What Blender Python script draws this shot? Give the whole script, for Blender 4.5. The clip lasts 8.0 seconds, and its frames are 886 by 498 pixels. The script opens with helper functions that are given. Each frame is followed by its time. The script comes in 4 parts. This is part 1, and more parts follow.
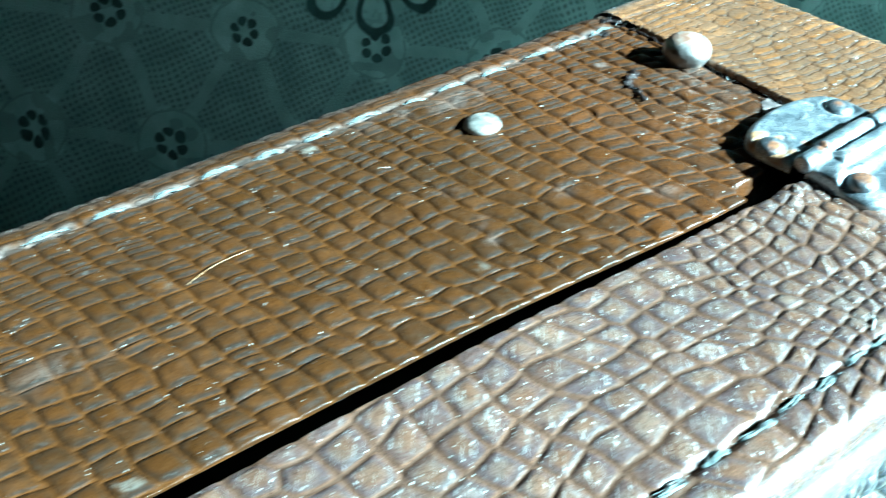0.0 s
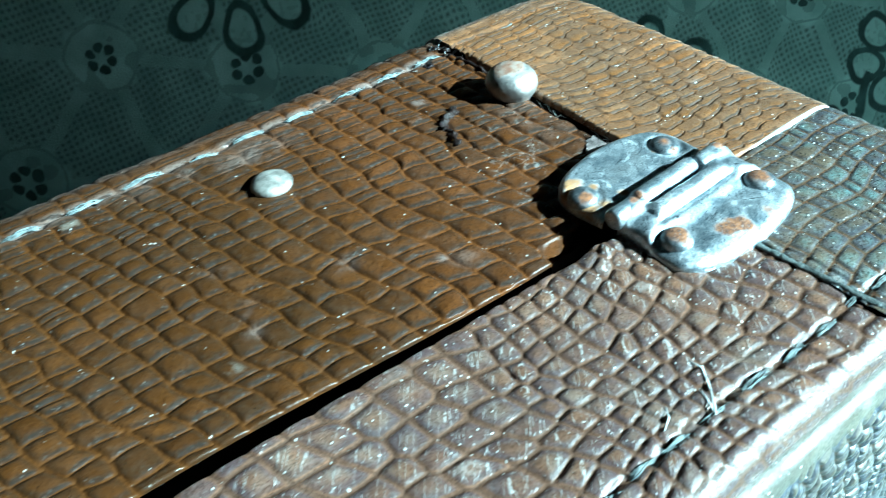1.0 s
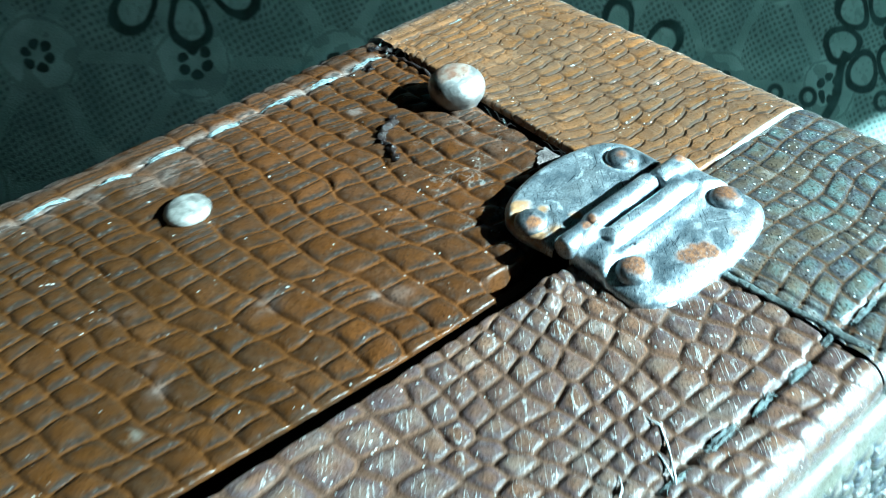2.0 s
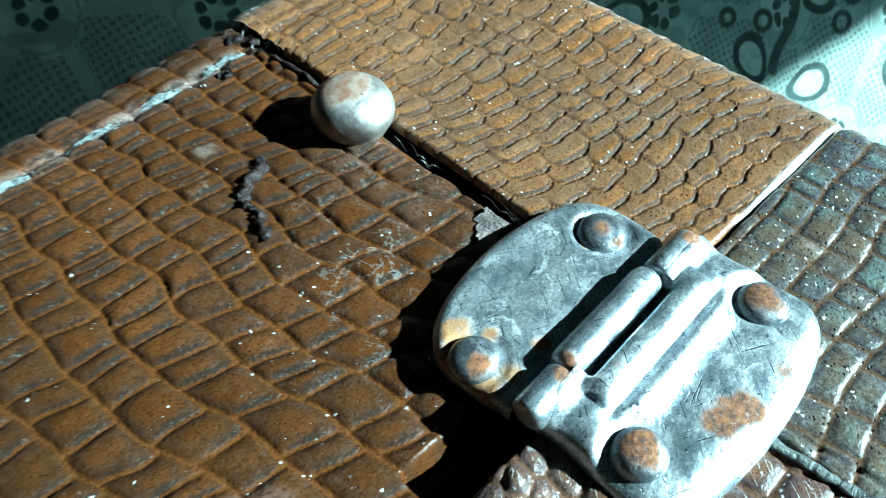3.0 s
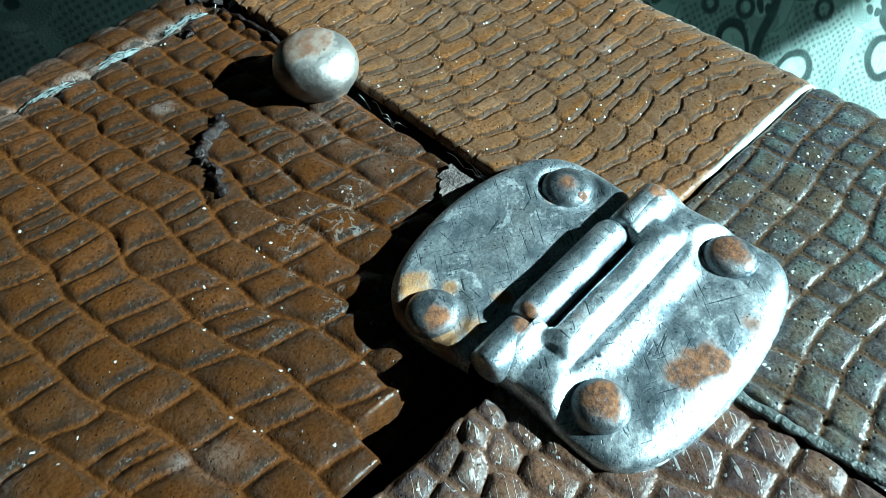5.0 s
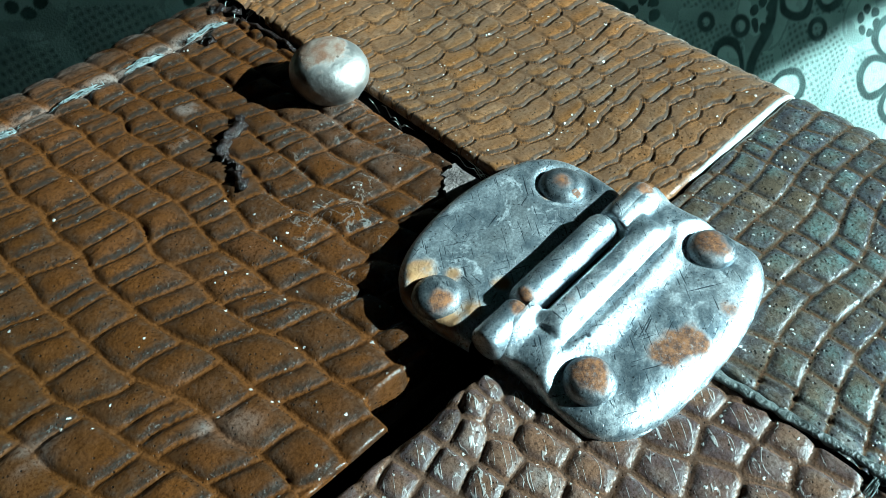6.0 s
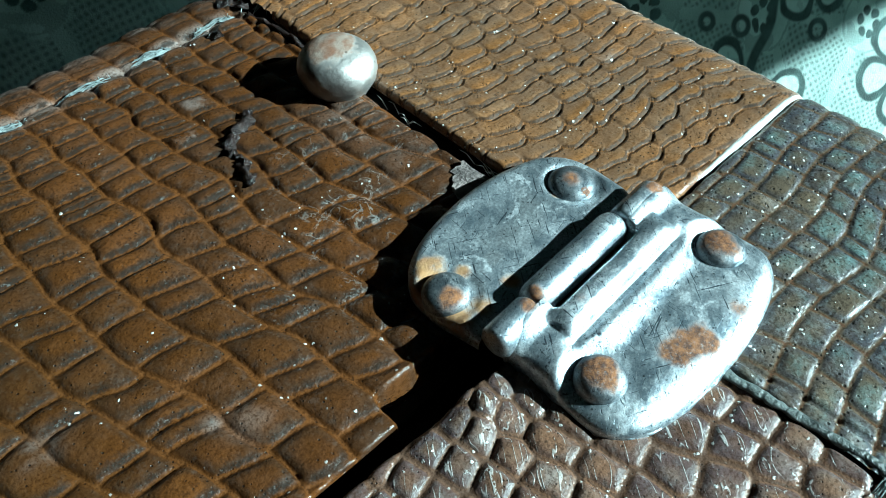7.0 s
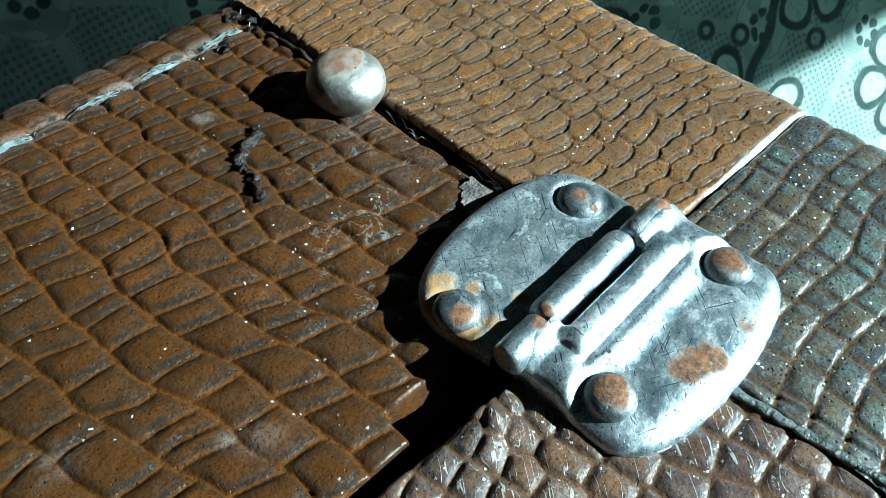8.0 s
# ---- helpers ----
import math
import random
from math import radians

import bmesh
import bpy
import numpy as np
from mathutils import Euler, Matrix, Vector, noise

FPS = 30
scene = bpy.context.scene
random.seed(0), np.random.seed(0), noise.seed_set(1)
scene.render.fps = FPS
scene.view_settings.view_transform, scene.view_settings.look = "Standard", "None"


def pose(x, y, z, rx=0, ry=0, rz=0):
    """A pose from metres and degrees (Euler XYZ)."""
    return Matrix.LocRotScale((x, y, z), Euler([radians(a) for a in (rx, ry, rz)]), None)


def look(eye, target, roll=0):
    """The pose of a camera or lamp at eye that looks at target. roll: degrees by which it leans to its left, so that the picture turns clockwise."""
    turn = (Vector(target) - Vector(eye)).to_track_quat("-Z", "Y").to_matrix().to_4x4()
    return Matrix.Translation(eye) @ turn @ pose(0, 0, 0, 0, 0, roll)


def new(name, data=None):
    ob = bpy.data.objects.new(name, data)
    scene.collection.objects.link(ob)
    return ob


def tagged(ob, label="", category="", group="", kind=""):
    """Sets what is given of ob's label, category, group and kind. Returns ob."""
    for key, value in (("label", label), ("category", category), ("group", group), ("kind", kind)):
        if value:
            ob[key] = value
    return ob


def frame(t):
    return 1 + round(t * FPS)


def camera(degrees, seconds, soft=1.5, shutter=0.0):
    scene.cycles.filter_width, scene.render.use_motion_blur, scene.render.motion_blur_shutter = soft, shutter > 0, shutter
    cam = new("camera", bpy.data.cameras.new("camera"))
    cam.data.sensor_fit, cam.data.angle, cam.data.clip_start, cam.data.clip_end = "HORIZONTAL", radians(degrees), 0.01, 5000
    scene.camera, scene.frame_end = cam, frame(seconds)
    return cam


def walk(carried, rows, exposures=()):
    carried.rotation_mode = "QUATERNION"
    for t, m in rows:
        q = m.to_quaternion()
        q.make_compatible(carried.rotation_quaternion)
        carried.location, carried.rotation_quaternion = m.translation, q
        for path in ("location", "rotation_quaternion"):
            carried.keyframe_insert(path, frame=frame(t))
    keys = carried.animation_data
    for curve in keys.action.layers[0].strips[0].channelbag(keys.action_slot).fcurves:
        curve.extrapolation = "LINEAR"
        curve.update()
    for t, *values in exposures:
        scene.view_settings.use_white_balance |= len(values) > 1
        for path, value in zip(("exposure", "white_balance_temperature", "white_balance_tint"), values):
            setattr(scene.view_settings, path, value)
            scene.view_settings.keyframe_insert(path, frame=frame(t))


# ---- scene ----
# ---- the camera and its way; the plan is in centimetres over the top of the case ----
H0 = 0.25                       # height of the case's top over the seat
CM = 0.01
cam = camera(56.87, 8.0, soft=0.5, shutter=0.5)
PATH = [
    (0, (-13.350, -6.923, 9.090), (-12.562, -5.610, 7.804), -3.71),
    (0.5, (-11.023, -6.816, 8.831), (-10.193, -5.542, 7.531), -4.22),
    (1, (-9.353, -6.748, 8.799), (-8.505, -5.496, 7.490), -4.97),
    (1.5, (-8.364, -6.558, 8.630), (-7.507, -5.323, 7.310), -5.39),
    (2, (-7.761, -5.902, 8.432), (-6.906, -4.702, 7.079), -5.45),
    (2.2, (-6.856, -4.601, 8.209), (-5.990, -3.463, 6.812), -4.94),
    (3.3, (-3.946, -2.094, 6.768), (-3.088, -1.158, 5.222), -3.49),
    (3.5, (-3.872, -2.134, 6.620), (-3.012, -1.199, 5.076), -3.50),
    (4, (-3.815, -2.126, 6.568), (-2.951, -1.194, 5.024), -3.55),
    (4.5, (-3.949, -2.210, 6.492), (-3.083, -1.284, 4.945), -3.07),
    (6, (-4.724, -2.909, 6.974), (-3.825, -1.958, 5.462), -1.79),
    (6.5, (-4.772, -2.847, 6.947), (-3.873, -1.907, 5.428), -1.19),
    (7, (-4.829, -2.793, 6.965), (-3.925, -1.854, 5.448), -0.90),
    (7.5, (-4.941, -2.588, 7.196), (-4.030, -1.653, 5.680), -0.47),
    (8, (-4.894, -2.643, 7.114), (-3.979, -1.706, 5.603), -0.41),
]


def spot(p):
    return Vector((p[0] * CM, p[1] * CM, p[2] * CM + H0))


EXPOSURES = [(0.0, 2.92, 4320, -26), (0.5, 2.76, 4350, -26), (1.0, 2.22, 4430, -25), (2.0, 2.25, 4460, -24), (3.3, 1.72, 4720, -23), (4.5, 1.40, 4770, -22), (6.5, 1.35, 4840, -21), (8.0, 1.46, 4920, -19)]
walk(cam, [(t, look(spot(eye), spot(target), roll)) for t, eye, target, roll in PATH], EXPOSURES)

# ---- light ----
SUN_AZ = Vector((0.62, -0.785, 0)).normalized()
SUN_ELEV = radians(29)
SIDE = Vector((-SUN_AZ.y, SUN_AZ.x, 0))
to_sun = SUN_AZ * math.cos(SUN_ELEV) + Vector((0, 0, math.sin(SUN_ELEV)))

world = bpy.data.worlds.new("sky")
scene.world = world
world.use_nodes = True
wn = world.node_tree
sky = wn.nodes.new("ShaderNodeTexSky")
sky.sky_type = "NISHITA"
sky.sun_disc = False
sky.sun_elevation = SUN_ELEV
sky.sun_rotation = math.atan2(SUN_AZ.x, SUN_AZ.y)
wn.links.new(sky.outputs[0], wn.nodes["Background"].inputs[0])
wn.nodes["Background"].inputs[1].default_value = 0.0125

lamp = bpy.data.lights.new("sun", "SUN")
lamp.energy, lamp.angle, lamp.color = 5.0, radians(0.53), (1.0, 0.965, 0.91)
sun = new("sun", lamp)
sun.matrix_world = look(to_sun * 3, (0, 0, 0))

# ---- materials ----


class Nodes:
    """Short forms for node materials."""

    def __init__(self, name):
        self.mat = bpy.data.materials.new(name)
        self.mat.use_nodes = True
        self.tree = self.mat.node_tree
        self.bsdf = self.tree.nodes["Principled BSDF"]

    def put(self, socket, value):
        if isinstance(value, bpy.types.NodeSocket):
            self.tree.links.new(value, socket)
        elif isinstance(value, tuple) and len(value) == 3 and socket.type == "RGBA":
            socket.default_value = (*value, 1)
        else:
            socket.default_value = value

    def node(self, kind, **inputs):
        n = self.tree.nodes.new(kind)
        for key, value in inputs.items():
            self.put(n.inputs[key.replace("_", " ")], value)
        return n

    def coords(self):
        return self.tree.nodes.new("ShaderNodeTexCoord").outputs["Object"]

    def attr(self, name):
        n = self.tree.nodes.new("ShaderNodeAttribute")
        n.attribute_name = name
        return n.outputs["Fac"]

    def noise(self, scale, detail=4.0, rough=0.55, vector=None, distortion=0.0):
        n = self.node("ShaderNodeTexNoise", Scale=scale, Detail=detail, Roughness=rough, Distortion=distortion)
        self.put(n.inputs["Vector"], vector or self.coords())
        return n.outputs["Fac"]

    def cells(self, scale, vector=None, feature="F1"):
        n = self.tree.nodes.new("ShaderNodeTexVoronoi")
        n.feature = feature
        self.put(n.inputs["Scale"], scale)
        self.put(n.inputs["Vector"], vector or self.coords())
        return n.outputs["Distance"]

    def streak(self, turn, across, along):
        """Coordinates stretched along the plan's direction at the angle turn."""
        n = self.tree.nodes.new("ShaderNodeMapping")
        n.vector_type = "TEXTURE"
        self.put(n.inputs["Vector"], self.coords())
        n.inputs["Rotation"].default_value = (0, 0, turn)
        n.inputs["Scale"].default_value = (1 / along, 1 / across, 1 / across)
        return n.outputs[0]

    def math(self, op, a, b=0.0, c=0.0):
        n = self.tree.nodes.new("ShaderNodeMath")
        n.operation = op
        n.use_clamp = False
        for socket, value in zip(n.inputs, (a, b, c)):
            self.put(socket, value)
        return n.outputs[0]

    def ramp(self, fac, low, high, a=0.0, b=1.0):
        n = self.tree.nodes.new("ShaderNodeMapRange")
        n.interpolation_type = "SMOOTHSTEP"
        for socket, value in zip(n.inputs, (fac, low, high, a, b)):
            self.put(socket, value)
        return n.outputs[0]

    def mix(self, fac, a, b):
        n = self.tree.nodes.new("ShaderNodeMix")
        n.data_type = "RGBA"
        self.put(n.inputs["Factor"], fac)
        self.put(n.inputs[6], a)
        self.put(n.inputs[7], b)
        return n.outputs[2]

    def near(self, x, y, z, radius, soft):
        """1 within radius of a place (centimetres of the plan), 0 outside it, with a ragged rim."""
        n = self.tree.nodes.new("ShaderNodeVectorMath")
        n.operation = "DISTANCE"
        self.put(n.inputs[0], self.coords())
        n.inputs[1].default_value = (x * CM, y * CM, z * CM + H0)
        far = self.math("ADD", n.outputs["Value"], self.math("MULTIPLY", self.math("SUBTRACT", self.noise(450, 4), 0.5), radius * CM * 1.3))
        return self.ramp(far, (radius + soft) * CM, (radius - soft) * CM)

    def bump(self, height, strength, distance, normal=None):
        n = self.node("ShaderNodeBump", Height=height, Strength=strength, Distance=distance)
        if normal:
            self.put(n.inputs["Normal"], normal)
        return n.outputs[0]

    def finish(self, color, rough, metallic=0.0, normal=None, **more):
        self.put(self.bsdf.inputs["Base Color"], color)
        self.put(self.bsdf.inputs["Roughness"], rough)
        self.put(self.bsdf.inputs["Metallic"], metallic)
        if normal:
            self.put(self.bsdf.inputs["Normal"], normal)
        for key, value in more.items():
            self.put(self.bsdf.inputs[key.replace("_", " ")], value)
        return self.mat


def leather(name, crown, groove, worn, wear=0.45, gloss=0.36, pale_edge=(0.42, 0.40, 0.37), flecks=0.5, lines=0.0, glints=0.0, soft=0.36, rims=0.35, falloff=None, darkening=0.0, pitted=0.24, relief_bump=0.5, glint_at=None, shine=0.5):
    """Embossed hide: warm dye on the flanks and in the grooves, crowns rubbed, pitted and dusty.
    lines: fine pale cracks all one way; glints: curled cracks; the shine of both is painted pale."""
    k = Nodes(name)
    relief, cell = k.attr("relief"), k.attr("cell")
    tone = k.mix(cell, tuple(c * 0.72 for c in crown), tuple(c * 1.3 for c in crown))
    tone = k.mix(k.ramp(k.noise(45, 5, 0.6), 0.35, 0.7), tone, (crown[0] * 0.66, crown[1] * 0.72, crown[2] * 0.8))
    tone = k.mix(k.ramp(k.noise(330, 4, 0.6), 0.4, 0.75, 0.0, 0.5), tone, tuple(c * 0.5 for c in crown))
    top = k.ramp(relief, 0.45, 0.8)
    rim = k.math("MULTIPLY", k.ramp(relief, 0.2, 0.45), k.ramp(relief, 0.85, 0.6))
    # sky sheen on the scale rims, painted as a darker, bluer tone
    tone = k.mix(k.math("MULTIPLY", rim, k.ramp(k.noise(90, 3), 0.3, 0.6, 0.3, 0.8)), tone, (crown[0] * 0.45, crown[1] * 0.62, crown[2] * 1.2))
    # granular shine on the rims, painted as grey specks
    tone = k.mix(k.math("MULTIPLY", rim, k.ramp(k.noise(1100, 4, 0.7), 0.50, 0.64, 0.0, rims)), tone, (0.24, 0.26, 0.26))
    tone = k.mix(k.ramp(relief, soft, 0.08), tone, groove)
    rub = k.math("MULTIPLY", k.ramp(k.noise(150, 6, 0.65), 0.42, 0.7), k.math("MAXIMUM", top, k.ramp(k.noise(38, 3), 0.55, 0.72)))
    tone = k.mix(k.math("MULTIPLY", rub, wear), tone, worn)
    pale = k.math("MULTIPLY", k.ramp(cell, 0.982, 0.99), k.math("MULTIPLY", k.ramp(relief, 0.55, 0.8), k.ramp(k.noise(260, 5), 0.42, 0.6)))
    tone = k.mix(k.math("MULTIPLY", pale, 0.6), tone, (0.30, 0.27, 0.25))
    if falloff:                     # light falling off away from the hinge, put into the tone: dull and olive
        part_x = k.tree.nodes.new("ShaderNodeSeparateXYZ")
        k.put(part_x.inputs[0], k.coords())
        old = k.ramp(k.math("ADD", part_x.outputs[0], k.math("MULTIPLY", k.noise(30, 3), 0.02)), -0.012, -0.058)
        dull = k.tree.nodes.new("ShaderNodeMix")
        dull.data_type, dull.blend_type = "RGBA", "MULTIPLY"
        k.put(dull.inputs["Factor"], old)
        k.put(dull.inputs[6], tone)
        k.put(dull.inputs[7], falloff)
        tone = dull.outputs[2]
    tone = k.mix(k.math("MULTIPLY", k.attr("scuff_shine"), 0.85), tone, pale_edge)
    # flanks facing the gap go near black, with small paler specks
    lee = k.math("MULTIPLY", k.ramp(k.math("ADD", k.attr("flank"), k.math("MULTIPLY", k.math("SUBTRACT", k.noise(1500, 5, 0.7), 0.5), 1.5)), 0.10, 0.85), darkening)
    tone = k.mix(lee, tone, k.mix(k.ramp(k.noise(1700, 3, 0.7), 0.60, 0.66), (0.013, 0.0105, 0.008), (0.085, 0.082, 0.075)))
    speck = k.ramp(k.noise(3000, 4, 0.75), 0.48, 0.62, 0.0, 0.75)
    tone = k.mix(speck, tone, tuple(c * 0.3 for c in crown))
    pits = k.math("MULTIPLY", k.ramp(k.cells(1300), pitted, pitted * 0.5), k.ramp(k.noise(420, 2), 0.36, 0.50))
    tone = k.mix(k.math("MULTIPLY", pits, 0.85), tone, (0.008, 0.007, 0.006))
    shake = k.tree.nodes.new("ShaderNodeTexNoise")
    k.put(shake.inputs["Scale"], 2600.0)
    k.put(shake.inputs["Vector"], k.coords())
    jog = k.tree.nodes.new("ShaderNodeVectorMath")
    jog.operation = "MULTIPLY_ADD"
    k.put(jog.inputs[0], shake.outputs["Color"])
    jog.inputs[1].default_value = (0.0005, 0.0005, 0.0005)
    k.put(jog.inputs[2], k.coords())
    # dust flecks, serving also as tiny glints painted pale
    dust_glints = k.math("MULTIPLY", k.ramp(k.cells(850, jog.outputs[0]), 0.17, 0.09), k.ramp(k.noise(230, 3), flecks, flecks + 0.10))
    big = k.math("MULTIPLY", k.ramp(k.cells(190, jog.outputs[0]), 0.055, 0.03), k.ramp(k.noise(90, 2), 0.5, 0.6))
    dust_glints = k.math("MAXIMUM", dust_glints, big)
    grain = k.math("ADD", k.math("MULTIPLY", k.noise(2300, 4, 0.6), 0.7), k.math("MULTIPLY", pits, -1.2))
    if lines:
        fold = k.noise(1.0, 0.6, 0.5, k.streak(0.94, 1000, 38), 0.0)
        crack = k.ramp(k.math("ABSOLUTE", k.math("SUBTRACT", fold, 0.5)), 0.020, 0.006)
        crack = k.math("MULTIPLY", crack, k.math("MULTIPLY", k.ramp(k.noise(1000, 3, 0.75), 0.42, 0.54), k.ramp(relief, 0.3, 0.55)))
        crack = k.math("MULTIPLY", crack, k.ramp(k.noise(110, 3), 0.28, 0.46))
        dust_glints = k.math("MAXIMUM", dust_glints, k.math("MULTIPLY", crack, lines))
    if glints:
        curl_line = k.ramp(k.math("ABSOLUTE", k.math("SUBTRACT", k.noise(420, 3, 0.6, None, 0.6), 0.5)), 0.032, 0.008)
        curl_line = k.math("MULTIPLY", curl_line, k.math("MULTIPLY", k.ramp(k.noise(1200, 3, 0.7), 0.42, 0.52), k.ramp(k.noise(160, 3), 0.48, 0.6)))
        if glint_at:
            curl_line = k.math("MULTIPLY", curl_line, k.near(*glint_at))
        dust_glints = k.math("MAXIMUM", dust_glints, k.math("MULTIPLY", curl_line, glints))
    tone = k.mix(k.math("MULTIPLY", dust_glints, 0.9), tone, (0.74, 0.74, 0.70))
    grain = k.math("ADD", grain, k.math("MULTIPLY", dust_glints, 0.8))
    normal = k.bump(grain, relief_bump, 0.00034)
    normal = k.bump(k.noise(520, 4, 0.55), 0.22, 0.0004, normal)
    rough = k.ramp(k.noise(260, 5, 0.6), 0.3, 0.75, gloss - 0.12, gloss + 0.16)
    rough = k.math("ADD", rough, k.math("MULTIPLY", lee, 0.3))
    return k.finish(tone, rough, 0.0, normal, IOR=1.46, Specular_IOR_Level=k.math("MULTIPLY", shine, k.math("SUBTRACT", 1.0, k.math("MULTIPLY", lee, 0.84))))


LEATHER_A = leather("tan_lizard_hide", (0.105, 0.0395, 0.0100), (0.115, 0.0460, 0.0135), (0.125, 0.075, 0.052), 0.16, 0.27, (0.19, 0.155, 0.135), 0.57, soft=0.20, rims=0.05, pitted=0.18, falloff=(0.66, 0.71, 0.65), darkening=0.9, glints=0.16, glint_at=(-0.5, 2.6, 0.0, 1.5, 1.2), relief_bump=0.45, shine=0.42)
LEATHER_B = leather("brown_lizard_hide", (0.160, 0.088, 0.052), (0.095, 0.057, 0.038), (0.25, 0.215, 0.18), 0.42, 0.24, (0.42, 0.42, 0.40), flecks=0.45, lines=0.42, soft=0.22, rims=0.15, darkening=0.4, pitted=0.16)
LEATHER_E = leather("tan_wave_hide", (0.315, 0.144, 0.047), (0.20, 0.089, 0.030), (0.30, 0.22, 0.15), 0.35, 0.34, flecks=0.49, rims=0.03, darkening=0.8, pitted=0.21, relief_bump=0.45, shine=0.46)
# the teal third tone paints this hide's glossy sheen over its rubbed crowns
LEATHER_D = leather("dark_square_hide", (0.112, 0.086, 0.058), (0.092, 0.050, 0.028), (0.165, 0.25, 0.245), 0.75, 0.19, flecks=0.42, lines=0.05, glints=0.10, soft=0.26)
LEATHER_F = leather("pale_face_hide", (0.150, 0.135, 0.100), (0.040, 0.028, 0.018), (0.21, 0.20, 0.18), 0.5, 0.36, soft=0.5, pitted=0.12)


def plain(name, color, rough, var=0.25, scale=120, bump=0.3, metallic=0.0):
    k = Nodes(name)
    tone = k.mix(k.ramp(k.noise(scale, 5), 0.3, 0.7), tuple(c * (1 - var) for c in color), tuple(c * (1 + var) for c in color))
    return k.finish(tone, rough, metallic, k.bump(k.noise(scale * 6, 4), bump, 0.0004))


BOARD = plain("dark_fibre_board", (0.016, 0.012, 0.01), 0.9)
# near black, hardly shiny: the gap's lining, and painted shade in the seams
LINING_SHADE = plain("black_lining_shade", (0.004, 0.004, 0.004), 1.0)
LINING_SHADE.node_tree.nodes["Principled BSDF"].inputs["Specular IOR Level"].default_value = 0.05
THREAD = plain("pale_linen_thread", (0.19, 0.22, 0.215), 0.75, 0.5, 700, 0.8)
FRAY = plain("frayed_linen", (0.48, 0.50, 0.49), 0.7, 0.3, 700, 0.5)
PALE = plain("sunlit_white_edge", (0.62, 0.62, 0.58), 0.45, 0.25, 300, 0.5)
STRAW = plain("straw_fibre", (0.40, 0.23, 0.09), 0.35, 0.1, 300, 0.1)
TORN = plain("torn_dark_hide", (0.022, 0.014, 0.012), 0.32, 0.6, 700, 0.9)
WORN_STRIP = plain("worn_grey_hide", (0.075, 0.085, 0.08), 0.36, 0.6, 380, 0.8)
SUEDE = plain("bare_hide", (0.15, 0.125, 0.115), 0.7, 0.6, 420, 0.9)


def tin(name, rust_spots=(), rust_level=0.70, dark=1.0, ochre_spots=(), pale_spots=(), dark_marks=()):
    """Old nickel plate: dull blue-grey, cloudy oxide, scratches and rust."""
    k = Nodes(name)
    cloud = k.math("ADD", k.math("MULTIPLY", k.noise(300, 9, 0.72, distortion=0.3), 0.7), k.math("MULTIPLY", k.noise(1.0, 6, 0.7, k.streak(0.6, 1500, 320)), 0.3))
    fine = k.noise(2200, 5, 0.7)
    tone = k.mix(k.ramp(cloud, 0.36, 0.66), tuple(c * dark for c in (0.30, 0.36, 0.41)), tuple(c * dark for c in (0.86, 0.90, 0.92)))
    oxide = k.ramp(k.noise(240, 9, 0.76, distortion=0.6), 0.555, 0.59)
    tone = k.mix(k.math("MULTIPLY", oxide, 0.6), tone, tuple(c * dark for c in (0.80, 0.82, 0.82)))
    for x, y, z, radius, soft in pale_spots:
        tone = k.mix(k.math("MULTIPLY", k.near(x, y, z, radius, soft), 0.7), tone, (0.74, 0.77, 0.78))
    for x, y, z, radius, soft in dark_marks:
        tone = k.mix(k.near(x, y, z, radius, soft), tone, (0.02, 0.022, 0.025))
    scratch = 0.0
    for turn, low in ((0.95, 0.66), (-0.5, 0.69), (0.25, 0.69), (1.5, 0.70)):
        line = k.ramp(k.noise(1.0, 1.5, 0.5, k.streak(turn, 4600, 210)), low, low + 0.025)
        scratch = k.math("MAXIMUM", scratch, line)
    tone = k.mix(k.math("MULTIPLY", scratch, 0.9), tone, (0.03, 0.04, 0.055))
    bright = k.ramp(k.noise(1.0, 1.5, 0.5, k.streak(0.7, 5200, 260)), 0.69, 0.72)
    tone = k.mix(k.math("MULTIPLY", bright, 0.8), tone, tuple(c * dark for c in (0.85, 0.87, 0.88)))
    tone = k.mix(k.ramp(k.noise(3600, 4, 0.75), 0.38, 0.62, 0.0, 0.5), tone, tuple(c * dark for c in (0.16, 0.195, 0.225)))
    # small specks of grime in patches
    darkening = k.math("MULTIPLY", k.ramp(k.cells(1700), 0.26, 0.14), k.ramp(k.noise(420), 0.50, 0.58))
    tone = k.mix(k.math("MULTIPLY", darkening, 0.8), tone, (0.04, 0.05, 0.055))
    rust = k.ramp(k.noise(190, 7, 0.72), rust_level, rust_level + 0.05)
    for x, y, z, radius, soft in rust_spots:
        rust = k.math("MAXIMUM", rust, k.near(x, y, z, radius, soft))
    rusty = k.mix(k.ramp(k.noise(1300, 7, 0.75), 0.34, 0.66), (0.050, 0.017, 0.007), (0.27, 0.112, 0.033))
    tone = k.mix(k.math("MULTIPLY", rust, k.ramp(fine, 0.25, 0.5, 0.6, 0.97)), tone, rusty)
    for x, y, z, radius, soft in ochre_spots:
        stain = k.math("MULTIPLY", k.near(x, y, z, radius, soft), k.ramp(k.noise(500, 5), 0.3, 0.55, 0.3, 0.95))
        tone = k.mix(stain, tone, k.mix(k.noise(800, 4), (0.22, 0.085, 0.018), (0.50, 0.31, 0.13)))
        rust = k.math("MAXIMUM", rust, stain)
    metallic = k.math("MULTIPLY", k.ramp(oxide, 0.0, 1.0, 0.82, 0.55), k.math("SUBTRACT", 1.0, rust))
    rough = k.math("ADD", k.ramp(cloud, 0.35, 0.65, 0.33, 0.48), k.math("MULTIPLY", rust, 0.35))
